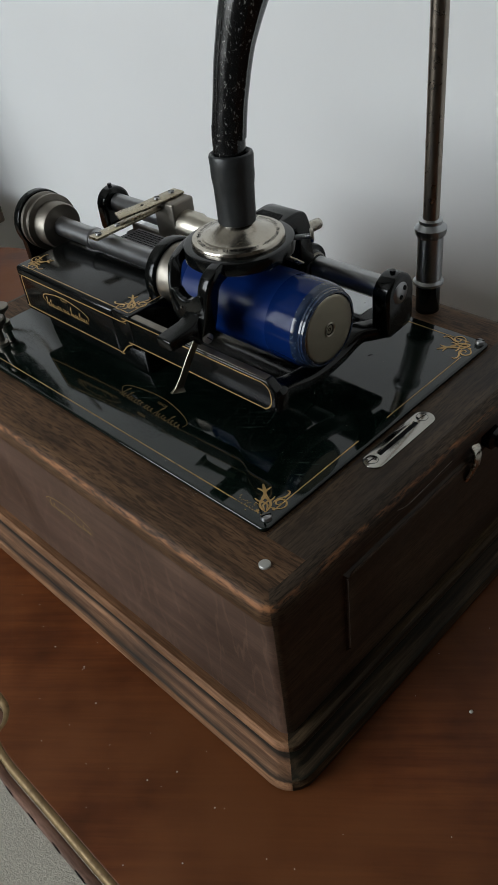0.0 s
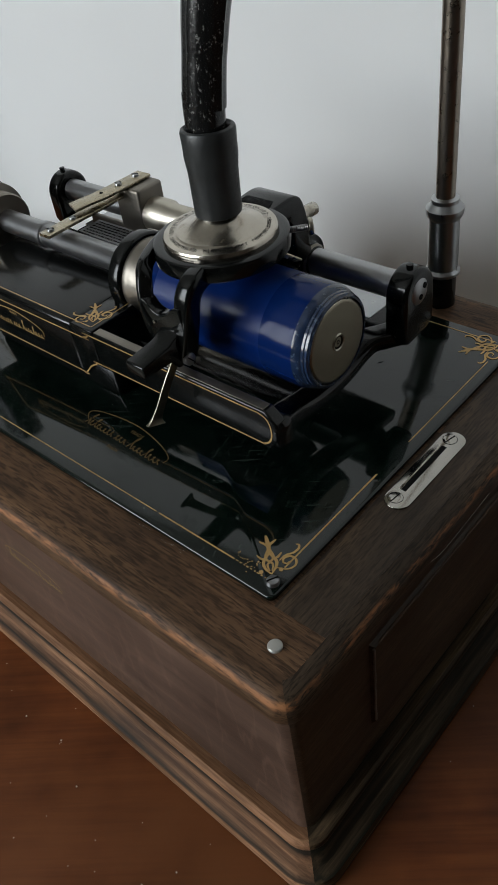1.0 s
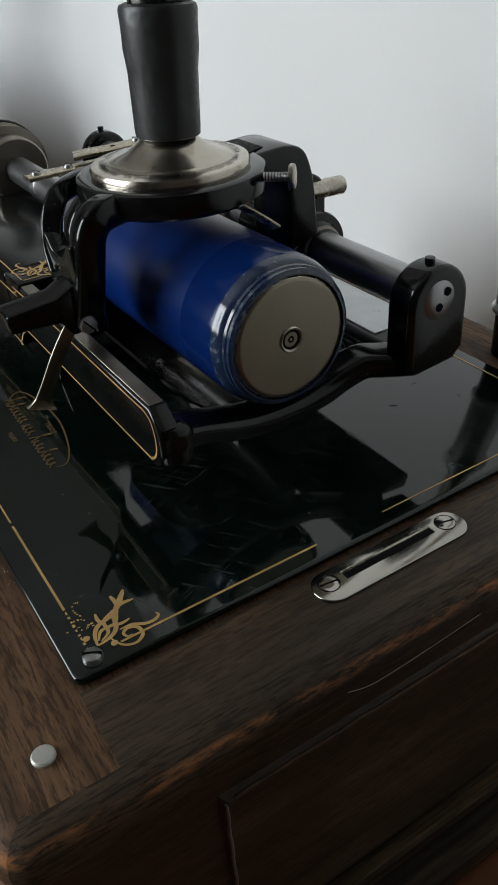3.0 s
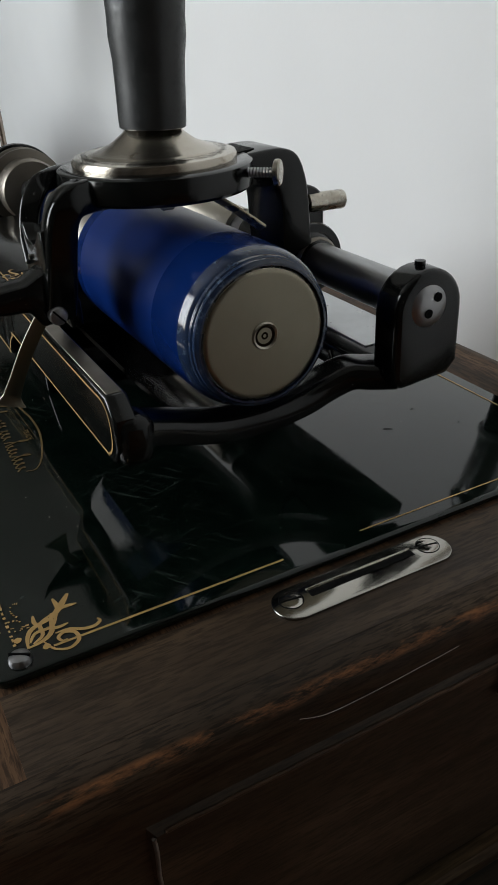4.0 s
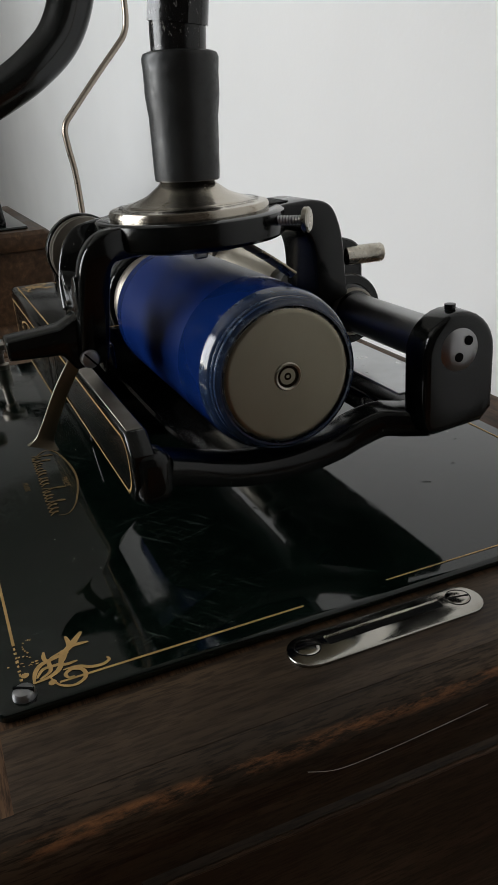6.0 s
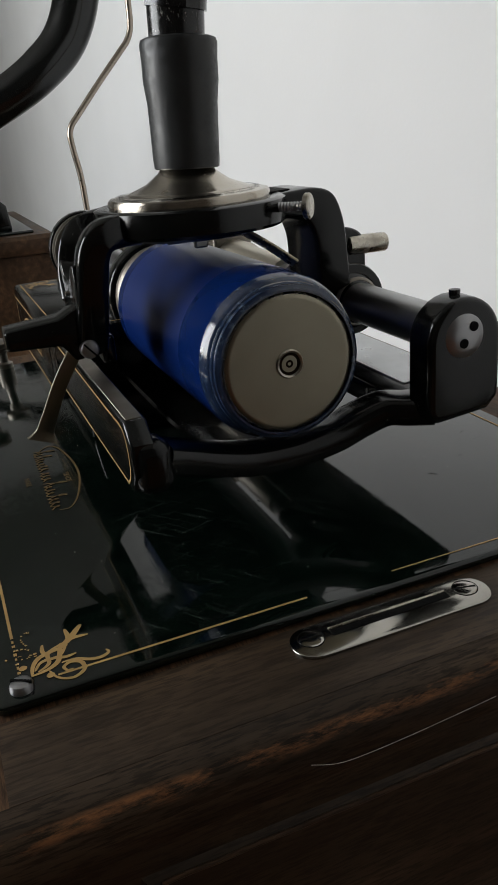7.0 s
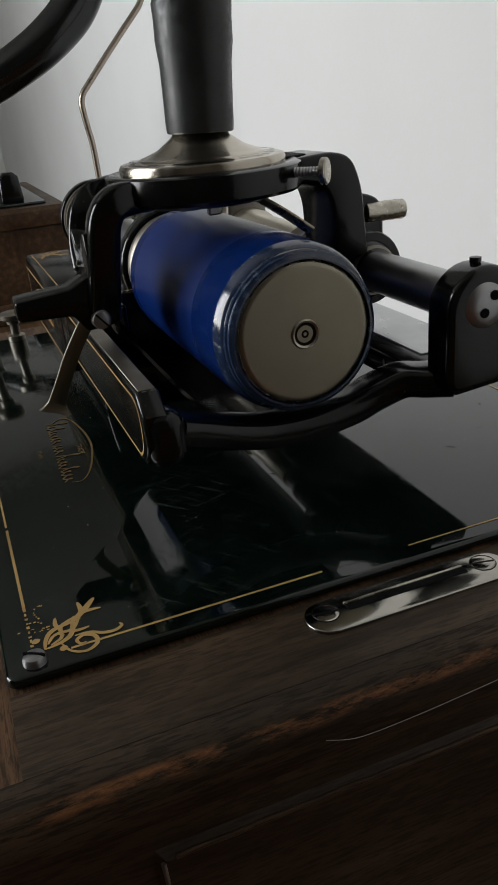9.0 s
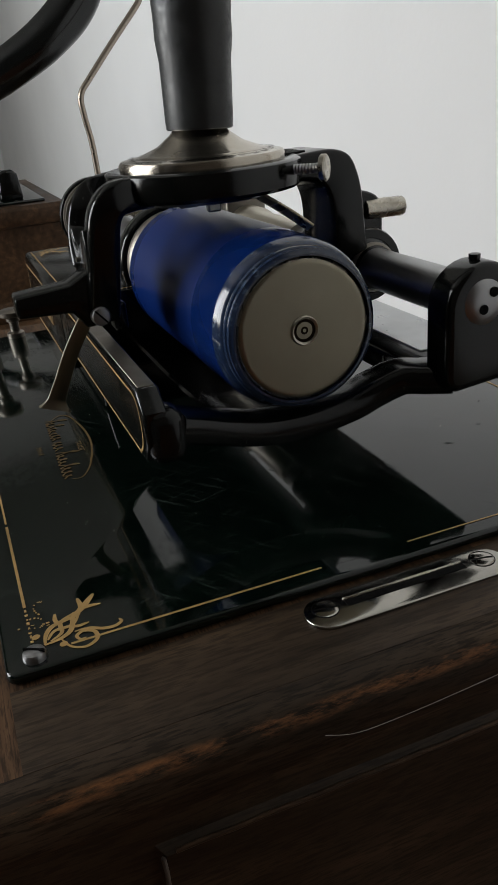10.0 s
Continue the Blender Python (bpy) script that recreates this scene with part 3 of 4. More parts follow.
for y, a in ((0.0872, 82), (0.1402, 78)):
    part("countersink", lathe([(0.00405, 0.0001), (0.0040, 0.0002), (0.0038, 0.0001)], (0.0090, y, TOP + 0.0011), n=28), M_DARK, lock)
    screw("screw", (0.0090, y, TOP + 0.0011), (0, 0, 1), 0.0038, M_PLATE, lock, a, 0.0003)
part("latch", sweep([(0.036, 0.162, 0.143), (0.040, 0.160, 0.139), (0.041, 0.157, 0.130), (0.038, 0.154, 0.119)], rounded(0.0022, 0.008, 0.0009, 2), up=(0, 1, 0)), M_NICKEL, case, "nickel case latch")
crank = part("crank", lathe([(0, 0), (0.0085, 0), (0.0085, 0.006), (0.0055, 0.008), (0.005, 0.03), (0.0065, 0.032), (0.0065, 0.04), (0, 0.041)], (0.0345, 0.182, 0.138), (1, 0, 0), 24), M_BLACK, case, "black iron winding crank")
part("crank_arm", sweep([(0.071, 0.182, 0.138), (0.071, 0.2, 0.128), (0.071, 0.24, 0.112), (0.072, 0.27, 0.1)], rounded(0.006, 0.01, 0.002, 2), up=(1, 0, 0)), M_BLACK, crank)

# ---- the mechanism on its bedplate ----
BED = 0.170
DINGS = ((-0.070, 0.196, 70, 0.0022), (-0.0615, 0.1750, 55, 0.0040), (-0.0760, 0.1060, 40, 0.0026), (-0.050, 0.205, 20, 0.0018), (-0.090, 0.212, 100, 0.0020))
AY, AZ = 0.1066, 0.2346          # mandrel axis
RY, RZ = 0.1655, 0.2350          # back rod axis
mech = thing("phonograph_mechanism", (-0.17, 0.12, TOP), "black enamelled phonograph mechanism with gilt lines on its bedplate", "phonograph")
bedplate = part("bedplate", prism([(-0.173 + x, 0.11875 + y) for x, y in rounded(0.346, 0.2375, 0.0035, 4)], "z", TOP + 0.0002, BED, 0.0012), M_BED, mech, "glossy black bedplate with rubbed gilt border")
EX, EY = (1, 0, 0), (0, 1, 0)


def line(pts, width=0.0007, z=BED):
    return part("gilt_line", ribbon(pts, width, (0, 0, z), EX, EY), M_GILT, bedplate)


line([(-0.33, 0.0082), (-0.085, 0.0082)])
line([(-0.083, 0.0082), (-0.030, 0.0082)], 0.0009)
for k in range(9):
    line([(-0.010 - k * 0.0022, 0.0082), (-0.0108 - k * 0.0022 - (k % 3) * 0.0003, 0.0082)], 0.0006 + 0.0003 * (k % 2))
line([(-0.0068, 0.018), (-0.0068, 0.094)], 0.0009)
line([(-0.0068, 0.124), (-0.0068, 0.21)], 0.0006)
line([(-0.012, 0.2302), (-0.33, 0.2302)], 0.0008)
part("corner_ornament", ornament((-0.0066, 0.0085, BED), (-1, 0, 0), (0, 1, 0), 1.0, True), M_GILT, bedplate, "gilt scroll ornament, partly rubbed away")
part("corner_ornament", ornament((-0.0066, 0.2305, BED), (-1, 0, 0), (0, -1, 0), 1.0), M_GILT, bedplate, "gilt scroll ornament")
sig = part("painted_script", swash((-0.181, 0.0300, BED), (1, -0.03, 0), (0, 1, 0), 0.074), M_GILT_DULL, bedplate, "faded gilt painted script")
part("lettering", lettering("TRADE", 0.0035, (-0.140, 0.0435, BED), EX, EY), M_GILT_DULL, sig)
part("lettering", lettering("MARK", 0.0035, (-0.143, 0.0270, BED), EX, EY), M_GILT_DULL, sig)
screw("screw", (-0.0058, 0.0082, BED + 0.0004), (0, 0, 1), 0.0033, M_STEEL, bedplate, 60, 0.0022)
screw("screw", (-0.0058, 0.2335, BED + 0.0004), (0, 0, 1), 0.0033, M_STEEL, bedplate, 20, 0.0022)

# dings and smudges in the enamel
for x, y, a, r in DINGS:
    u = (math.cos(radians(a)), math.sin(radians(a)), 0)
    v = (-u[1], u[0], 0)
    part("scuff", ribbon([(0, 0), (r * 0.4, r * 0.04), (r, 0.0)], r * 0.16, (x, y, BED), u, v, None, 0.0002, True), M_DARK, bedplate, "dark ding in the enamel")

# upper casting: a box on the left, a front bar and a back bar running to the right end
BT = 0.2265
FY = 0.0525
block = part("upper_casting", prism([(FY, BT), (0.135, BT), (0.135, 0.192), (FY, 0.188)], "x", -0.314, -0.1885, 0.003), M_BLACK, mech, "black cast box with gilt lining")
shoulder = [(-0.1890, BT), (-0.1890, 0.1895)] + soft([(-0.1872, 0.1915), (-0.1840, 0.1965), (-0.1790, 0.2005), (-0.1740, 0.2022), (-0.1695, 0.2028)]) + [(-0.1695, BT)]
part("casting_shoulder", prism(shoulder, "y", FY + 0.0001, 0.134, 0.0012), M_BLACK, block)
part("casting_foot", box(-0.305, -0.176, 0.064, 0.130, BED, 0.19, 0.002), M_BLACK, block)
part("front_bar", prism([(-0.1690, 0.2030), (-0.1690, BT - 0.001), (-0.041, BT - 0.001), (-0.0345, 0.2195), (-0.0345, 0.2095), (-0.0395, 0.2025), (-0.1600, 0.2025)], "y", FY, 0.0600, 0.0012), M_BLACK, mech, "black bar with gilt lining")
part("bar_top", box(-0.1688, -0.0425, FY + 0.0012, 0.0590, BT - 0.0016, BT - 0.0007, 0.0002, 1), M_PULLEY, mech, "bare worn iron top of the bar")
part("bar_boss", box(-0.0450, -0.0328, 0.0534, 0.0650, 0.2022, 0.2200, 0.0042, 5), M_BLACK, mech)
part("back_bar", box(-0.31, -0.045, 0.150, 0.1855, 0.203, 0.2122, 0.0025), M_BLACK, mech)
# added grey plate: the wall's reflection in the black bar, as colour
part("bar_top", box(-0.31, -0.0555, 0.1600, 0.1835, 0.2118, 0.2128, 0.0003, 1), M_SOCKET, mech, "grey plate on the back bar, coloured as the wall reflected in it")
part("cradle", sweep([(-0.0370, 0.161, 0.2090), (-0.0430, 0.153, 0.2085), (-0.0475, 0.146, 0.2082), (-0.0495, 0.137, 0.2052), (-0.0500, 0.127, 0.2018), (-0.0500, 0.112, 0.1998), (-0.0500, 0.096, 0.2003), (-0.0490, 0.083, 0.2035), (-0.0470, 0.073, 0.2072), (-0.0440, 0.063, 0.2110)], rounded(0.0100, 0.015, 0.0032, 3), up=(1, 0, 0)), M_BLACK, mech, "curved black iron cradle under the cylinder")
part("gusset", prism([(-0.0560, 0.1440), (-0.0440, 0.1480), (-0.0440, 0.1580), (-0.0700, 0.1610), (-0.0760, 0.1560)], "z", 0.2045, 0.2112, 0.0022), M_BLACK, mech)
pan_bm = bmesh.new()
pan_rows = []
for k in range(13):
    x = -0.166 + k * 0.108 / 12
    tuck = 1.0 if k < 10 else (0.93, 0.78, 0.45)[k - 10]
    row = []
    for r in (0.0386, 0.0398):
        row += [pan_bm.verts.new((x, AY + r * math.sin(radians(a) * tuck), AZ - r * math.cos(radians(a) * tuck))) for a in range(-55, 30, 6)]
    pan_rows.append(row)
half = len(pan_rows[0]) // 2
loop = list(range(half)) + list(range(2 * half - 1, half - 1, -1))
for a, c in zip(pan_rows, pan_rows[1:]):
    for k in range(len(loop)):
        m, n = loop[k], loop[(k + 1) % len(loop)]
        pan_bm.faces.new((a[m], a[n], c[n], c[m]))
for row in (pan_rows[0], pan_rows[-1]):
    for k in range(half - 1):
        pan_bm.faces.new((row[k], row[k + 1], row[half + k + 1], row[half + k]))
part("drip_pan", pan_bm, M_BLACK, mech, "curved black pan under the cylinder")
gl = bmesh.new()
EZ = (0, 0, 1)
fo = (0, FY, 0)


def front_line(pts, width=0.0009):
    p = [(q.x, q.y) for q in smooth_path([(x, z, 0) for x, z in pts], 5)]
    ribbon(p, width, fo, (1, 0, 0), EZ, gl, 0.0003)


front_line([(-0.306, 0.2200), (-0.300, 0.2200), (-0.183, 0.2200), (-0.179, 0.2203), (-0.175, 0.2215), (-0.1725, 0.2230), (-0.169, 0.2235), (-0.06, 0.2235), (-0.044, 0.2235), (-0.0385, 0.2195), (-0.038, 0.211), (-0.043, 0.2053), (-0.055, 0.2048), (-0.165, 0.2048), (-0.172, 0.2035), (-0.179, 0.1995), (-0.184, 0.1945), (-0.188, 0.1915), (-0.193, 0.1925), (-0.300, 0.1925), (-0.307, 0.1935), (-0.3075, 0.198), (-0.3075, 0.216), (-0.306, 0.2200)])
part("gilt_line", gl, M_GILT, block, "gilt lining along the casting")
part("gilt_line", ribbon([(-0.308, FY + 0.0036), (-0.174, FY + 0.0036)], 0.0007, (0, 0, BT), EX, EY), M_GILT, block)
part("gilt_line", ribbon([(-0.1732, FY + 0.004), (-0.1732, 0.098)], 0.0007, (0, 0, BT), EX, EY), M_GILT, block)
part("painted_script", swash((-0.281, FY, 0.1985), (1, 0, 0), EZ, 0.060), M_GILT, block, "gilt painted script")
part("lettering", lettering("TRADE", 0.0028, (-0.252, FY, 0.2125), (1, 0, 0), EZ), M_GILT, block)
part("corner_ornament", ornament((-0.174, 0.058, BT), (-1, 0, 0), (0, 1, 0), 0.85), M_GILT, block)
part("corner_ornament", ornament((-0.308, 0.058, BT), (1, 0, 0), (0, 1, 0), 0.85), M_GILT, block)


# end brackets of the back rod
def bracket(x0, x1, bottom, r=0.0143):
    yc = RY + 0.0005
    poly = [(yc - r, bottom + 0.0045), (yc - r + 0.0012, bottom + 0.0016), (yc - r + 0.0045, bottom), (yc + r - 0.0045, bottom + 0.0015), (yc + r, bottom + 0.006)]
    poly += [(yc + r * math.cos(radians(a)), RZ - 0.0015 + 0.0145 * math.sin(radians(a))) for a in range(0, 181, 12)]
    return prism(poly, "x", x0, x1, 0.0026, seg=4)


rb = part("rod_bracket", bracket(-0.0405, -0.0270, 0.2062), M_BLACK, mech, "rounded black iron end bracket")
boss = part("oiled_plug", lathe([(0.0074, -0.002), (0.0074, 0.0001), (0.0060, 0.0009), (0.0040, 0.0014), (0, 0.0016)], (-0.0270, RY - 0.0005, RZ + 0.0005), (1, 0, 0), 32), M_STEEL, rb)
for dy, dz in ((0.0025, 0.0032), (-0.0012, -0.002)):
    part("hole", lathe([(0.0016, -0.0005), (0.0016, 0.0003), (0, 0.0003)], (-0.0255, RY - 0.0005 + dy, RZ + 0.0005 + dz), (1, 0, 0), 16), M_DARK, boss)
part("oil_screw", lathe([(0.0022, -0.003), (0.0016, 0.0004), (0.0019, 0.0006), (0.0019, 0.0022), (0, 0.0025)], (-0.0335, RY, RZ + 0.0126), n=16), M_BLACK, rb)
lb = part("rod_bracket", bracket(-0.334, -0.322, 0.212, 0.0143), M_BLACK, mech, "rounded black iron end bracket")
part("oil_screw", lathe([(0.0022, -0.003), (0.0016, 0.0004), (0.0019, 0.0006), (0.0019, 0.0022), (0, 0.0025)], (-0.328, RY, RZ + 0.0132), n=16), M_BLACK, lb)
part("back_rod", lathe([(0, 0), (0.0078, 0), (0.0078, 0.280), (0, 0.280)], (-0.321, RY, RZ), (1, 0, 0), 32), M_STEEL, mech, "polished dark steel guide rod")

# feed shaft, pulley, bearing and mandrel
part("pulley", lathe([(0, 0), (0.0232, 0), (0.0232, 0.003), (0.0208, 0.0045), (0.0208, 0.0075), (0.0232, 0.009), (0.0232, 0.0115), (0.0185, 0.0125), (0.0185, 0.024), (0.0175, 0.0255), (0.006, 0.0255), (0, 0.0255)], (-0.345, AY, AZ + 0.002), (1, 0, 0), 48), M_PULLEY, mech, "turned nickelled belt pulley")
part("pulley_guard", prism([(AY + 0.0245 * math.cos(radians(a)), AZ + 0.002 + 0.0245 * math.sin(radians(a))) for a in range(-30, 211, 10)] + [(AY - 0.02, BED), (AY + 0.02, BED)], "x", -0.354, -0.3465, 0.001), M_BLACK, mech, "black iron bearing standard behind the pulley")
part("feed_shaft", lathe([(0, 0), (0.0078, 0), (0.0078, 0.042), (0.0088, 0.043), (0.0088, 0.046), (0.0078, 0.047), (0.0078, 0.145), (0.0085, 0.147), (0.0085, 0.152), (0, 0.152)], (-0.32, AY, AZ + 0.002), (1, 0, 0), 32), M_STEEL, mech, "dark steel feed screw shaft")
bear = [(AY - 0.012, 0.205), (AY + 0.014, 0.205)] + [(AY + 0.0255 * math.cos(radians(a)), AZ + 0.0255 * math.sin(radians(a))) for a in range(-30, 211, 12)]
part("mandrel_bearing", prism(bear, "x", -0.184, -0.174, 0.002), M_BLACK, mech, "black ring bearing behind the cylinder")
part("mandrel_flange", lathe([(0, 0), (0.0228, 0), (0.0232, 0.002), (0.0228, 0.005), (0.0218, 0.0065), (0.0216, 0.024), (0, 0.024)], (-0.174, AY, AZ), (1, 0, 0), 48), M_PULLEY, mech, "nickel flange and shoulder of the mandrel")
mandrel = part("mandrel", lathe([(0, 0), (0.0222, 0), (0.0222, 0.108), (0.0222, 0.1118), (0.0220, 0.1126), (0.0214, 0.1132), (0.0205, 0.1134), (0.0200, 0.1134), (0.0080, 0.1134), (0, 0.1134)], (-0.1505, AY, AZ), (1, 0, 0), 64), M_DISC, mech, "satin nickel mandrel end")
part("centre_ring", lathe([(0.0046, -0.001), (0.0047, 0.0002), (0.0043, 0.0007), (0.0037, 0.0004), (0.0035, -0.001)], (-0.0371, AY, AZ), (1, 0, 0), 32), M_SLEEVE, mandrel)
part("centre_hole", lathe([(0.0037, -0.0008), (0.0036, 0.0001), (0.0028, 0.0001), (0.0025, -0.0005), (0.0015, -0.0005), (0.0012, 0.0000), (0.0006, 0.0000), (0.0004, -0.0006), (0, -0.0006)], (-0.0370, AY, AZ), (1, 0, 0), 32), M_HUB, mandrel)
part("polished_edge", lathe([(0.02235, -0.0012), (0.02235, -0.0003), (0.0221, 0.0002), (0.0217, 0.0005)], (-0.0379, AY, AZ), (1, 0, 0), 72), M_NICKEL, mandrel)

# lever across the rods and the block on the back rod
lever = part("feed_lever", sweep([(-0.2508, 0.090, 0.2488), (-0.2508, 0.11, 0.2490), (-0.2500, 0.130, 0.2495), (-0.2490, 0.152, 0.2505)], rounded(0.0022, 0.0105, 0.0006, 2), up=(1, 0, 0)), M_BRASS, mech, "flat nickelled brass lever")
part("lever_spring", sweep([(-0.2570, 0.1195, 0.2535), (-0.2540, 0.128, 0.2545), (-0.2510, 0.138, 0.2550), (-0.2485, 0.148, 0.2560), (-0.2480, 0.160, 0.2562), (-0.2478, 0.1755, 0.2562)], rounded(0.0018, 0.0132, 0.0005, 2), up=(1, 0, 0)), M_BRASS, lever)
for x, y, z in ((-0.2508, 0.0956, 0.2500), (-0.2508, 0.1135, 0.2502), (-0.2490, 0.1536, 0.2571), (-0.2486, 0.1685, 0.2571)):
    screw("screw", (x, y, z), (0, 0, 1), 0.0024, M_STEEL, lever, 40, 0.0016)
part("hole", lathe([(0.0013, 0), (0.0013, 0.0003), (0, 0.0003)], (-0.2515, 0.1405, 0.2560), n=14), M_DARK, lever)
part("rod_block", box(-0.256, -0.232, 0.1540, 0.1765, 0.224, 0.2550, 0.002), M_PULLEY, mech, "steel block riding on the back rod")
part("feed_sleeve", lathe([(0, 0), (0.0118, 0), (0.0118, 0.014), (0.0102, 0.017), (0.0102, 0.070), (0, 0.070)], (-0.232, RY, RZ), (1, 0, 0), 32), M_SLEEVE, mech, "nickelled sleeve on the back rod")
label_plate = part("label_plate", box(-0.29, -0.19, 0.1355, 0.160, 0.2195, 0.221, 0.0005, 1), M_STEEL, mech, "dark metal licence plate with worn print")
part("ledge", box(-0.300, -0.185, 0.1605, 0.1650, 0.2150, 0.2225, 0.001, 2), M_PULLEY, mech, "bare grey iron ledge")
bars = bmesh.new()
for r in range(7):
    x = -0.286
    while x < -0.196:
        w = random.uniform(0.0012, 0.0040)
        ribbon([(x, 0.1385 + r * 0.003), (min(x + w, -0.194), 0.1385 + r * 0.003)], 0.0014, (0, 0, 0.2211), EX, EY, bars)
        x += w + 0.0008
part("print", bars, M_DARK, label_plate)

# speed screws on the bedplate
for x, y, h in ((-0.312, 0.021, 0.025), (-0.341, 0.040, 0.018)):
    k = part("speed_screw", lathe([(0, 0), (0.0055, 0), (0.0055, 0.003), (0.003, 0.004), (0.003, h * 0.55), (0.0045, h * 0.6), (0.0045, h * 0.7), (0.003, h * 0.72), (0.0075, h * 0.76), (0.0082, h * 0.8), (0.0082, h * 0.95), (0.007, h), (0, h)], (x, y, BED), n=28), M_PULLEY, mech, "knurled nickel adjusting screw")

# ---- the carriage that holds the reproducer ----
RX, RYY = -0.102, 0.1005
ring_n = 56
cr = bmesh.new()
prof = [(0.0270, 0.2720), (0.0270, 0.2802), (0.0330, 0.2810), (0.0345, 0.2802), (0.0350, 0.2772), (0.0345, 0.2727), (0.0330, 0.2715)]
rings = [[cr.verts.new((RX + r * math.cos(2 * math.pi * k / ring_n), RYY + r * math.sin(2 * math.pi * k / ring_n), z)) for r, z in prof] for k in range(ring_n)]
for k in range(ring_n):
    a, c = rings[k], rings[(k + 1) % ring_n]
    for j in range(len(prof)):
        cr.faces.new((a[j], a[(j + 1) % len(prof)], c[(j + 1) % len(prof)], c[j]))
carriage = part("carriage", cr, M_BLACK, mech, "black iron carriage ring round the reproducer")
# front fork: a leg and a thin curved strap that meet in a plate with a round notch
part("front_arm", sweep([(-0.0915, 0.0765, 0.2752), (-0.0895, 0.0700, 0.2752), (-0.0885, 0.0640, 0.2738), (-0.0890, 0.0605, 0.2690), (-0.0900, 0.0590, 0.2610), (-0.0915, 0.0580, 0.2520), (-0.0935, 0.0572, 0.2430), (-0.0955, 0.0565, 0.2365)], rounded(0.0108, 0.0095, 0.0020, 3), up=(1, 0, 0)), M_BLACK, carriage)
part("front_arm", sweep([(-0.1325, 0.0880, 0.2762), (-0.1290, 0.0790, 0.2762), (-0.1245, 0.0700, 0.2760), (-0.1205, 0.0630, 0.2745), (-0.1178, 0.0590, 0.2700), (-0.1163, 0.0568, 0.2640), (-0.1150, 0.0558, 0.2580), (-0.1110, 0.0553, 0.2510)], rounded(0.0078, 0.0055, 0.0014, 3), up=(0.85, -0.5, 0)), M_BLACK, carriage)
notch = soft([(-0.0890, 0.2660), (-0.0935, 0.2650), (-0.0985, 0.2608), (-0.1035, 0.2588), (-0.1090, 0.2598), (-0.1130, 0.2640), (-0.1180, 0.2650)])
plate = soft([(-0.1188, 0.2580), (-0.1175, 0.2490), (-0.1130, 0.2415), (-0.1060, 0.2355)]) + [(-0.0925, 0.2350), (-0.0895, 0.2430), (-0.0875, 0.2550)]
part("arm_web", prism(notch + plate, "y", 0.0528, 0.0600, 0.0012), M_BLACK, carriage)
part("rivet", lathe([(0.0009, -0.001), (0.0009, 0.0003), (0, 0.0005)], (-0.1085, 0.0525, 0.2535), (0, -1, 0), 12), M_NICKEL, carriage)
part("lift_lever", prism([(0.0275, 0.2395), (0.0275, 0.2465), (0.046, 0.2480), (0.0555, 0.253), (0.0605, 0.2500), (0.0605, 0.2335), (0.050, 0.2325), (0.046, 0.2385)], "x", -0.1055, -0.0925, 0.0012), M_BLACK, carriage, "square black lift lever")
screw("screw", (-0.0893, 0.0545, 0.2368), (1, 0, 0), 0.0033, M_STEEL, carriage, 130, 0.0012)
part("guide_block", box(-0.112, -0.098, 0.0605, 0.0655, 0.2275, 0.2385, 0.0015), M_BLACK, carriage)
part("lift_tab", sweep([(-0.0965, 0.050, 0.2345), (-0.0985, 0.044, 0.2245), (-0.1010, 0.0385, 0.2125), (-0.1030, 0.0358, 0.2058), (-0.1036, 0.0345, 0.2022)], rounded(0.0014, 0.0062, 0.0005, 2), up=(0.05, 0.85, -0.53), scales=(0.85, 0.85, 0.9, 1.05, 1.9)), M_DISC, carriage, "flared nickel finger tab")
arm = [(0.126, 0.2715), (0.126, 0.2796), (0.140, 0.2808), (0.1490, 0.2808), (0.1555, 0.2780), (0.1590, 0.2705), (0.1605, 0.262), (0.1612, 0.252), (0.1622, 0.243), (0.1480, 0.238), (0.1475, 0.252), (0.1468, 0.262), (0.1435, 0.2690), (0.136, 0.2712)]
outer = [(p.x, p.y) for p in smooth_path([(a, c, 0) for a, c in arm[1:9]], 4)]
inner = [(p.x, p.y) for p in smooth_path([(a, c, 0) for a, c in arm[9:]], 3)]
part("back_arm", prism(arm[:1] + outer + inner, "x", -0.123, -0.095, 0.0020), M_BLACK, carriage)
part("arm_slot", prism([(-0.119, 0.1335), (-0.119, 0.1400), (-0.101, 0.1400), (-0.097, 0.1300), (-0.104, 0.1320)], "z", 0.2800, 0.2812, 0.0002), M_DARK, carriage)
part("sleeve", lathe([(0.0079, 0), (0.0112, 0), (0.0118, 0.003), (0.0118, 0.042), (0.0118, 0.0425), (0.0146, 0.0432), (0.0148, 0.0450), (0.0142, 0.0465), (0.0112, 0.0470), (0.0100, 0.0490), (0.0079, 0.0520)], (-0.1475, RY, RZ), (1, 0, 0), 40), M_BLACK, carriage)
part("sleeve_ring", lathe([(0.0079, 0), (0.0098, 0), (0.0098, 0.0016), (0.0090, 0.0024), (0.0079, 0.0024)], (-0.0990, RY, RZ), (1, 0, 0), 36), M_PULLEY, carriage, "dull brass ring in the sleeve")
hump = [(p.x, p.y) for p in smooth_path([(0.1792, 0.244, 0), (0.1790, 0.254, 0), (0.1765, 0.2600, 0), (0.168, 0.2625, 0), (0.158, 0.258, 0)], 4)]
part("sleeve_housing", prism([(0.158, 0.232), (0.180, 0.234)] + hump, "x", -0.138, -0.1125, 0.003), M_BLACK, carriage)
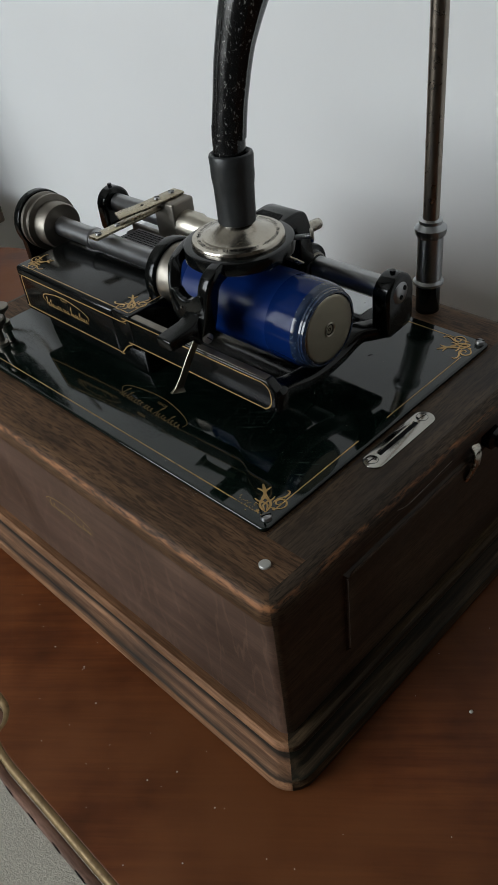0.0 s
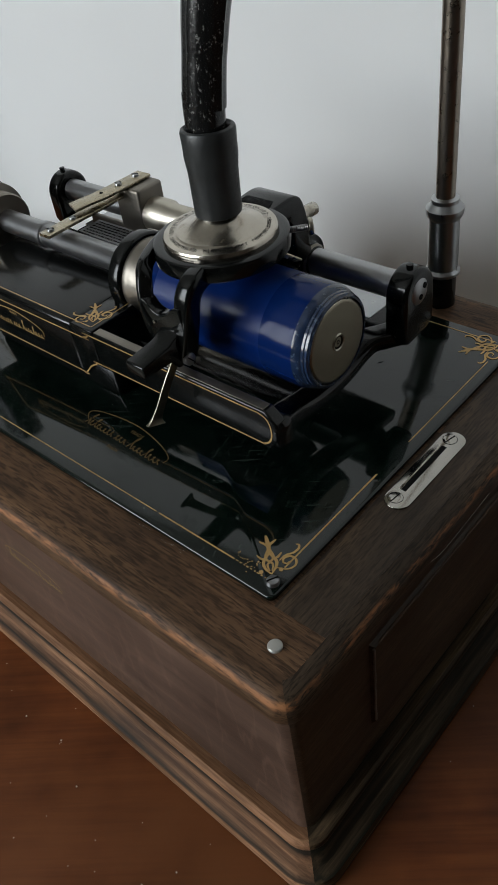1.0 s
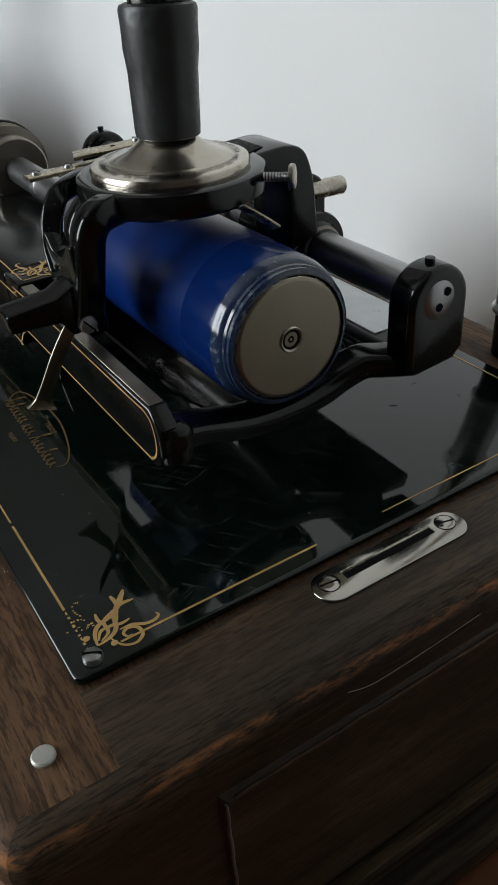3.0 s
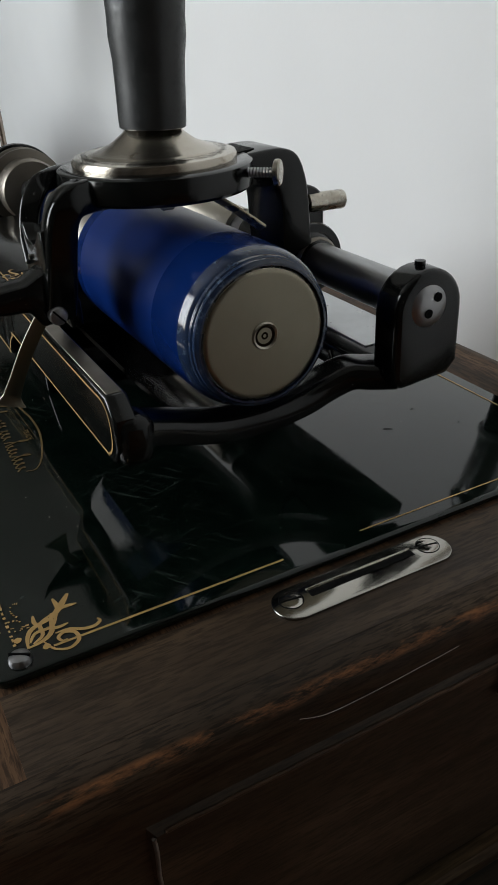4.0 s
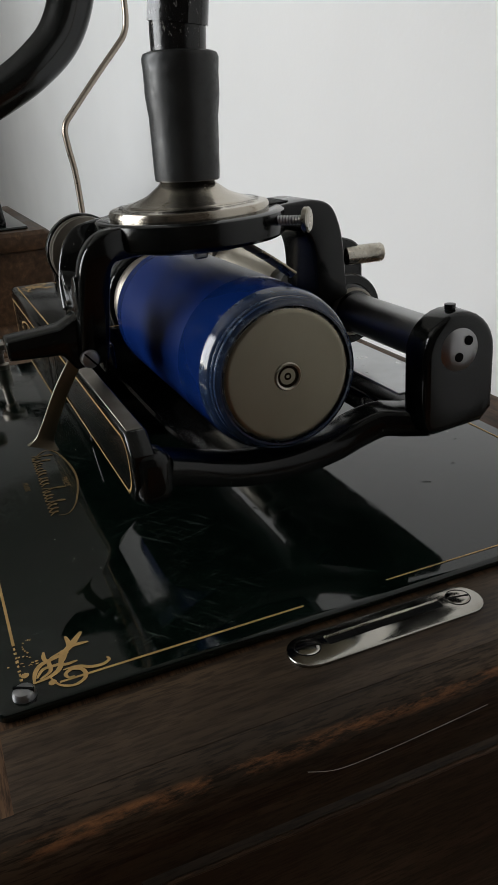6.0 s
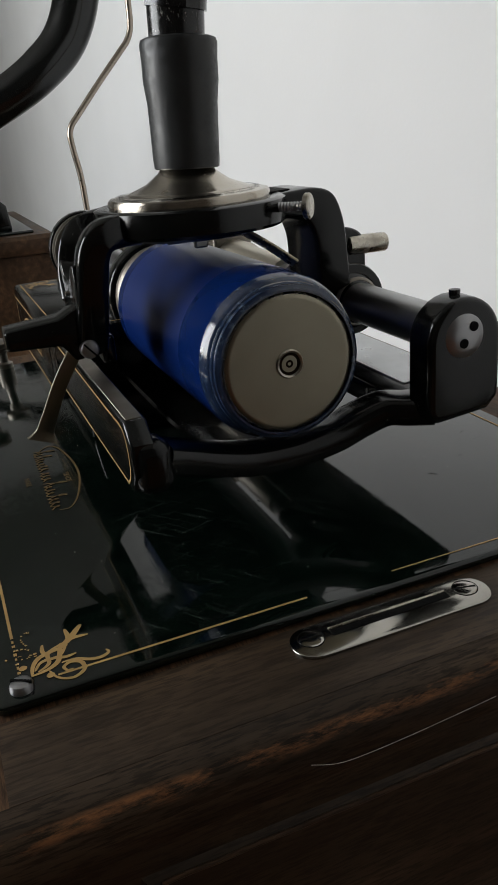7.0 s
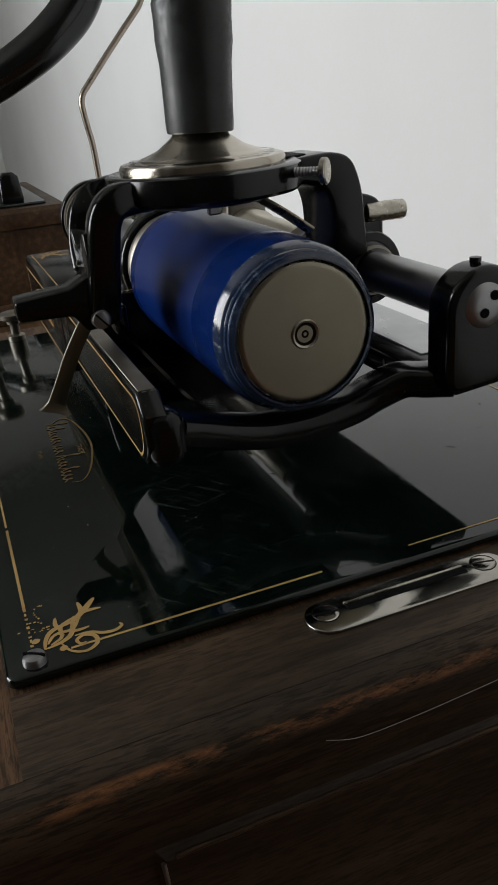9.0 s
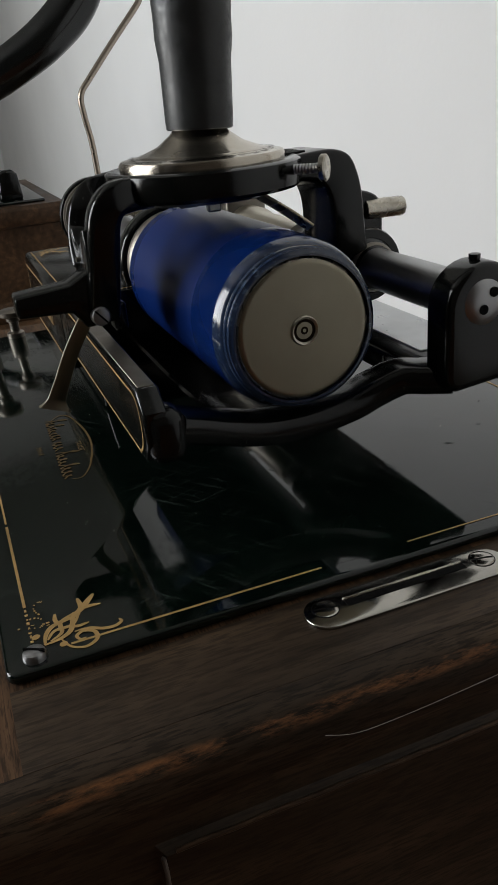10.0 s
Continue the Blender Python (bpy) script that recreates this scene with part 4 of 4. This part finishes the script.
part("pin", lathe([(0, 0), (0.0040, 0), (0.0040, 0.0165), (0.0036, 0.0172), (0, 0.0174)], (-0.1140, 0.1712, 0.2548), (0.05, 1, -0.02), 20), M_NICKEL, carriage, "bright nickel stop pin")
d = Vector((0.675, 0.737, 0)).normalized()
thumb = part("thumb_screw", lathe([(0, 0.010), (0.0040, 0.010), (0.0044, 0.0104), (0.0044, 0.0118), (0.0038, 0.0123), (0, 0.0123)], Vector((-0.0777, 0.1238, 0.2775)), d, 28), M_NICKEL, carriage, "knurled nickel thumb screw")
thread = []
for k in range(17):
    thread += [(0.0014, -0.0085 + k * 0.0011), (0.0018, -0.0085 + k * 0.0011 + 0.00055)]
part("threaded_shank", lathe([(0, -0.0095)] + thread + [(0, 0.0105)], Vector((-0.0777, 0.1238, 0.2775)), d, 16), M_STEEL, thumb)
part("leaf_spring", sweep([(-0.085, 0.113, 0.2705), (-0.0815, 0.122, 0.2640), (-0.0785, 0.1300, 0.2575)], rounded(0.0011, 0.006, 0.0003, 2), up=(1, 0.4, 0)), M_BRASS, carriage, "brass leaf spring")
part("clip", box(-0.0965, -0.0945, 0.0885, 0.0955, 0.2675, 0.2725, 0.0004, 1), M_STEEL, carriage)

# ---- the record cylinder ----
record = thing("record_cylinder", (-0.095, AY, AZ - 0.0275), "glossy deep blue celluloid record cylinder on the mandrel", "record")
part("shell", lathe([(0.0274, 0.0051), (0.0274, 0.0816)], (-0.1475, AY, AZ), (1, 0, 0), 96), M_BLUE, record, "grooved blue playing surface")
part("smooth_end", lathe([(0.0224, -0.001), (0.0262, -0.0030), (0.0274, -0.0018), (0.0274, 0.0051)], (-0.1475, AY, AZ), (1, 0, 0), 96), M_BLUE_END, record, "smooth blue end band")
part("smooth_end", lathe([(0.0274, 0.0816), (0.0274, 0.1000), (0.0271, 0.1020)], (-0.1475, AY, AZ), (1, 0, 0), 96), M_BLUE_END, record, "smooth blue end band")
rimm = [(0.0271, 0.1020), (0.0266, 0.1042), (0.0258, 0.1062), (0.0253, 0.1066), (0.0251, 0.1078), (0.0246, 0.1082), (0.0245, 0.1096), (0.0238, 0.1099), (0.0233, 0.1104), (0.0226, 0.1104), (0.0225, 0.1090)]
part("rim", lathe(rimm, (-0.1475, AY, AZ), (1, 0, 0), 96), M_RIM, record, "bevelled stepped rim rubbed pale")

# ---- the reproducer ----
repro = thing("reproducer", (RX, RYY, 0.272), "round nickel-plated reproducer seated in the carriage ring", "reproducer")
part("weight", lathe([(0, 0), (0.0235, 0), (0.0265, 0.003), (0.0265, 0.0085), (0, 0.0085)], (RX, RYY, 0.2695), n=48), M_STEEL, repro)
cover = part("cover", lathe([(0.0265, 0.0050), (0.0289, 0.0058), (0.0292, 0.0082), (0.0285, 0.0094), (0.0265, 0.0098), (0.0228, 0.0100), (0.0222, 0.0105), (0.0215, 0.0107), (0.0150, 0.0132), (0.0105, 0.0165), (0.0090, 0.0182), (0.0086, 0.0215), (0.0086, 0.0235), (0, 0.0235)], (RX, RYY, 0.2743), n=72), M_COVER, repro, "nickel-plated conical cover")
marks = bmesh.new()
for k in range(190):
    if k % 31 in (27, 28, 29, 30) or k % 7 == 5:
        continue
    a0 = 2 * math.pi * k / 190
    hh = 0.0017
    pts = [(0.0247 * math.cos(a0 + i * 0.0085), 0.0247 * math.sin(a0 + i * 0.0085)) for i in range(3)]
    ribbon(pts, hh * random.uniform(0.8, 1.3), (RX, RYY, 0.28455), EX, EY, marks, 0.0001)
part("engraving", marks, M_DARK, cover, "ring of worn engraved marks")
part("stylus_clip", box(-0.0985, -0.0955, 0.099, 0.104, 0.2648, 0.2705, 0.0006, 1), M_STEEL, repro)

# ---- the horn ----
horn = thing("horn", (RX, RYY, 0.29), "chipped black metal horn neck rising from the reproducer", "horn")
part("connector", lathe([(0.0092, 0.0006), (0.0108, 0.0000), (0.0115, 0.0004), (0.0117, 0.0030), (0.0119, 0.0135), (0.0121, 0.0212), (0.0129, 0.0280), (0.0129, 0.0347), (0.0132, 0.0395), (0.0127, 0.0408), (0.0113, 0.0414), (0.0101, 0.0405), (0.0094, 0.0390)], (-0.1014, 0.1007, 0.2920), (-0.006, 0.036, 1), 40), M_RUBBER, horn, "black rubber sleeve")
part("inner_pipe", lathe([(0.0093, 0), (0.0096, 0.012), (0.0094, 0.020)], (-0.1025, 0.1018, 0.328), (0.02, 0.05, 1), 32), M_HORN, horn, "narrow chipped pipe end")
neck = [(-0.1018, 0.1026, 0.3420), (-0.0997, 0.1050, 0.362), (-0.0957, 0.1095, 0.390), (-0.0880, 0.117, 0.420), (-0.076, 0.129, 0.452), (-0.058, 0.145, 0.484)]
ridged = [(r * math.cos(a), r * math.sin(a)) for k in range(36) for a in [2 * math.pi * k / 36] for r in [0.0097 * (1.07 if k % 9 == 0 else 1.0)]]
part("neck", sweep(neck, ridged, up=(1, 0, 0), scales=(1.04, 1.02, 1.12, 1.4, 1.65, 1.9)), M_HORN, horn, "tapering black horn neck with chipped paint")

# ---- the horn crane behind the case ----
PX, PY = -0.0675, 0.2590
crane = thing("horn_crane", (PX, PY, TOP), "upright steel horn crane socketed behind the bedplate", "horn crane")
part("socket_base", lathe([(0, 0), (0.0092, 0), (0.0092, 0.024), (0, 0.024)], (PX, PY, TOP), n=32), M_BLACK, crane)
part("socket", lathe([(0.0092, 0.0225), (0.0112, 0.0230), (0.0114, 0.0250), (0.0098, 0.0270), (0.0096, 0.0610), (0.0112, 0.0630), (0.0118, 0.0650), (0.0118, 0.0680), (0.0102, 0.0695), (0.0086, 0.0715), (0.0086, 0.0740), (0.0058, 0.0750)], (PX, PY, TOP), n=36), M_SOCKET, crane, "turned steel socket with two flanges")
part("rod", lathe([(0, 0.06), (0.0060, 0.06), (0.0060, 0.7), (0, 0.7)], (PX, PY, TOP), n=28), M_ROD, crane, "tarnished upright rod")

# ---- a second phonograph further along the table ----
C2 = (-1.60, -1.10, -0.11, 0.195)
case2 = thing("second_phonograph_case", (-1.35, 0.04, 0), "second brown wooden phonograph case on the side table", "phonograph case")
part("body", ring_band(*C2, [(-0.002, 0.028), (0, 0.03), (0, 0.140)], 0.005), M_OAK_X, case2)
part("top_board", ring_band(*C2, [(0, 0.140), (0.007, 0.143), (0.009, 0.152), (0.007, 0.165), (0, 0.171)], 0.006), M_OAK_X, case2)
part("base", ring_band(*C2, [(0.016, 0), (0.018, 0.004), (0.016, 0.016), (0.006, 0.026), (0, 0.03)], 0.006), M_OAK_X, case2)
mech2 = thing("second_phonograph_mechanism", (-1.35, 0.05, 0.171), "black iron mechanism on the second phonograph case", "phonograph")
part("bedplate", box(-1.55, -1.125, -0.085, 0.17, 0.1714, 0.176, 0.001), M_BED, mech2)
part("bracket", prism([(0.106, 0.176), (0.142, 0.176), (0.138, 0.214), (0.131, 0.2205), (0.116, 0.2205), (0.109, 0.214)], "x", -1.175, -1.15, 0.004), M_BLACK, mech2)
part("rod", lathe([(0, 0), (0.011, 0), (0.011, 0.29), (0, 0.29)], (-1.47, 0.12, 0.203), (1, 0, 0), 20), M_STEEL, mech2)
part("upper_casting", box(-1.50, -1.30, -0.04, 0.07, 0.176, 0.219, 0.004), M_BLACK, mech2)
horn2 = thing("second_horn", (-1.34, 0.0, 0.219), "glossy black curved horn of the second phonograph", "horn")
part("neck", sweep([(-1.36, 0.016, 0.2185), (-1.34, 0.020, 0.270), (-1.28, 0.060, 0.312), (-1.24, 0.150, 0.357), (-1.22, 0.231, 0.404), (-1.22, 0.289, 0.460), (-1.22, 0.318, 0.548), (-1.22, 0.318, 0.69), (-1.22, 0.288, 0.82)], circle(0.033, 28), up=(1, 0, 0), scales=(0.5, 0.6, 0.8, 0.95, 1, 1.05, 1.1, 1.2, 1.3)), M_BLACK, horn2)
crane2 = thing("second_horn_crane", (-1.085, 0.252, 0), "thin bent steel rod of the second horn crane", "horn crane")
bend2 = [(0.252, 0.0), (0.252, 0.12), (0.2505, 0.237), (0.2455, 0.280), (0.2430, 0.302), (0.2435, 0.312), (0.2475, 0.322), (0.258, 0.334), (0.300, 0.380), (0.340, 0.422), (0.3485, 0.432), (0.3535, 0.442), (0.356, 0.455), (0.357, 0.496), (0.357, 0.79)]
part("rod", sweep([(-1.085, y, z) for y, z in bend2], circle(0.0046, 12), up=(1, 0, 0), steps=4), M_ROD, crane2)

# a pale hair clinging to the end of the case
hair = part("hair", sweep([(0.0400, 0.071, 0.1553), (0.0398, 0.080, 0.1520), (0.0398, 0.094, 0.1518), (0.0398, 0.112, 0.1528), (0.0398, 0.128, 0.1540)], circle(0.00009, 6), up=(1, 0, 0)), M_DUST)
tagged(hair, "pale thin hair clinging to the case end", "hair")

# ---- crumbs and dust on the table ----
dust = bmesh.new()
for k in range(70):
    x, y = random.uniform(-0.3, 0.25), random.choice((random.uniform(-0.15, -0.055), random.uniform(-0.15, 0.2)))
    if CX0 - 0.02 < x < CX1 + 0.02 and y > CY0 - 0.02:
        continue
    r = random.choice((0.0003, 0.0003, 0.0004, 0.0006))
    bmesh.ops.create_icosphere(dust, subdivisions=1, radius=r, matrix=Matrix.Translation((x, y, r * 0.5)) @ Matrix.Diagonal((1, 1, 0.6, 1)))
bmesh.ops.create_icosphere(dust, subdivisions=2, radius=0.0013, matrix=Matrix.Translation((0.100, 0.074, 0.0008)) @ Matrix.Diagonal((1, 1.2, 0.6, 1)))
tagged(part("dust", dust, M_DUST), "pale specks of dust scattered on the table", "dust", kind="stuff")
specks = bmesh.new()
for k in range(60):
    x, y = random.uniform(-0.2, -0.005), random.uniform(0.004, 0.225)
    r = random.choice((0.00008, 0.00008, 0.00012, 0.0002))
    bmesh.ops.create_icosphere(specks, subdivisions=1, radius=r, matrix=Matrix.Translation((x, y, BED + r * 0.4)) @ Matrix.Diagonal((random.uniform(0.8, 2.2), 1, 0.5, 1)))
for k in range(14):
    x, y = random.uniform(-0.09, -0.055), random.uniform(-0.0025, -0.0005)
    r = random.uniform(0.00012, 0.00025)
    bmesh.ops.create_icosphere(specks, subdivisions=1, radius=r, matrix=Matrix.Translation((x, y, TOP + r * 0.3)))
tagged(part("bedplate_dust", specks, M_DUST), "fine pale dust lying on the bedplate", "dust", kind="stuff")
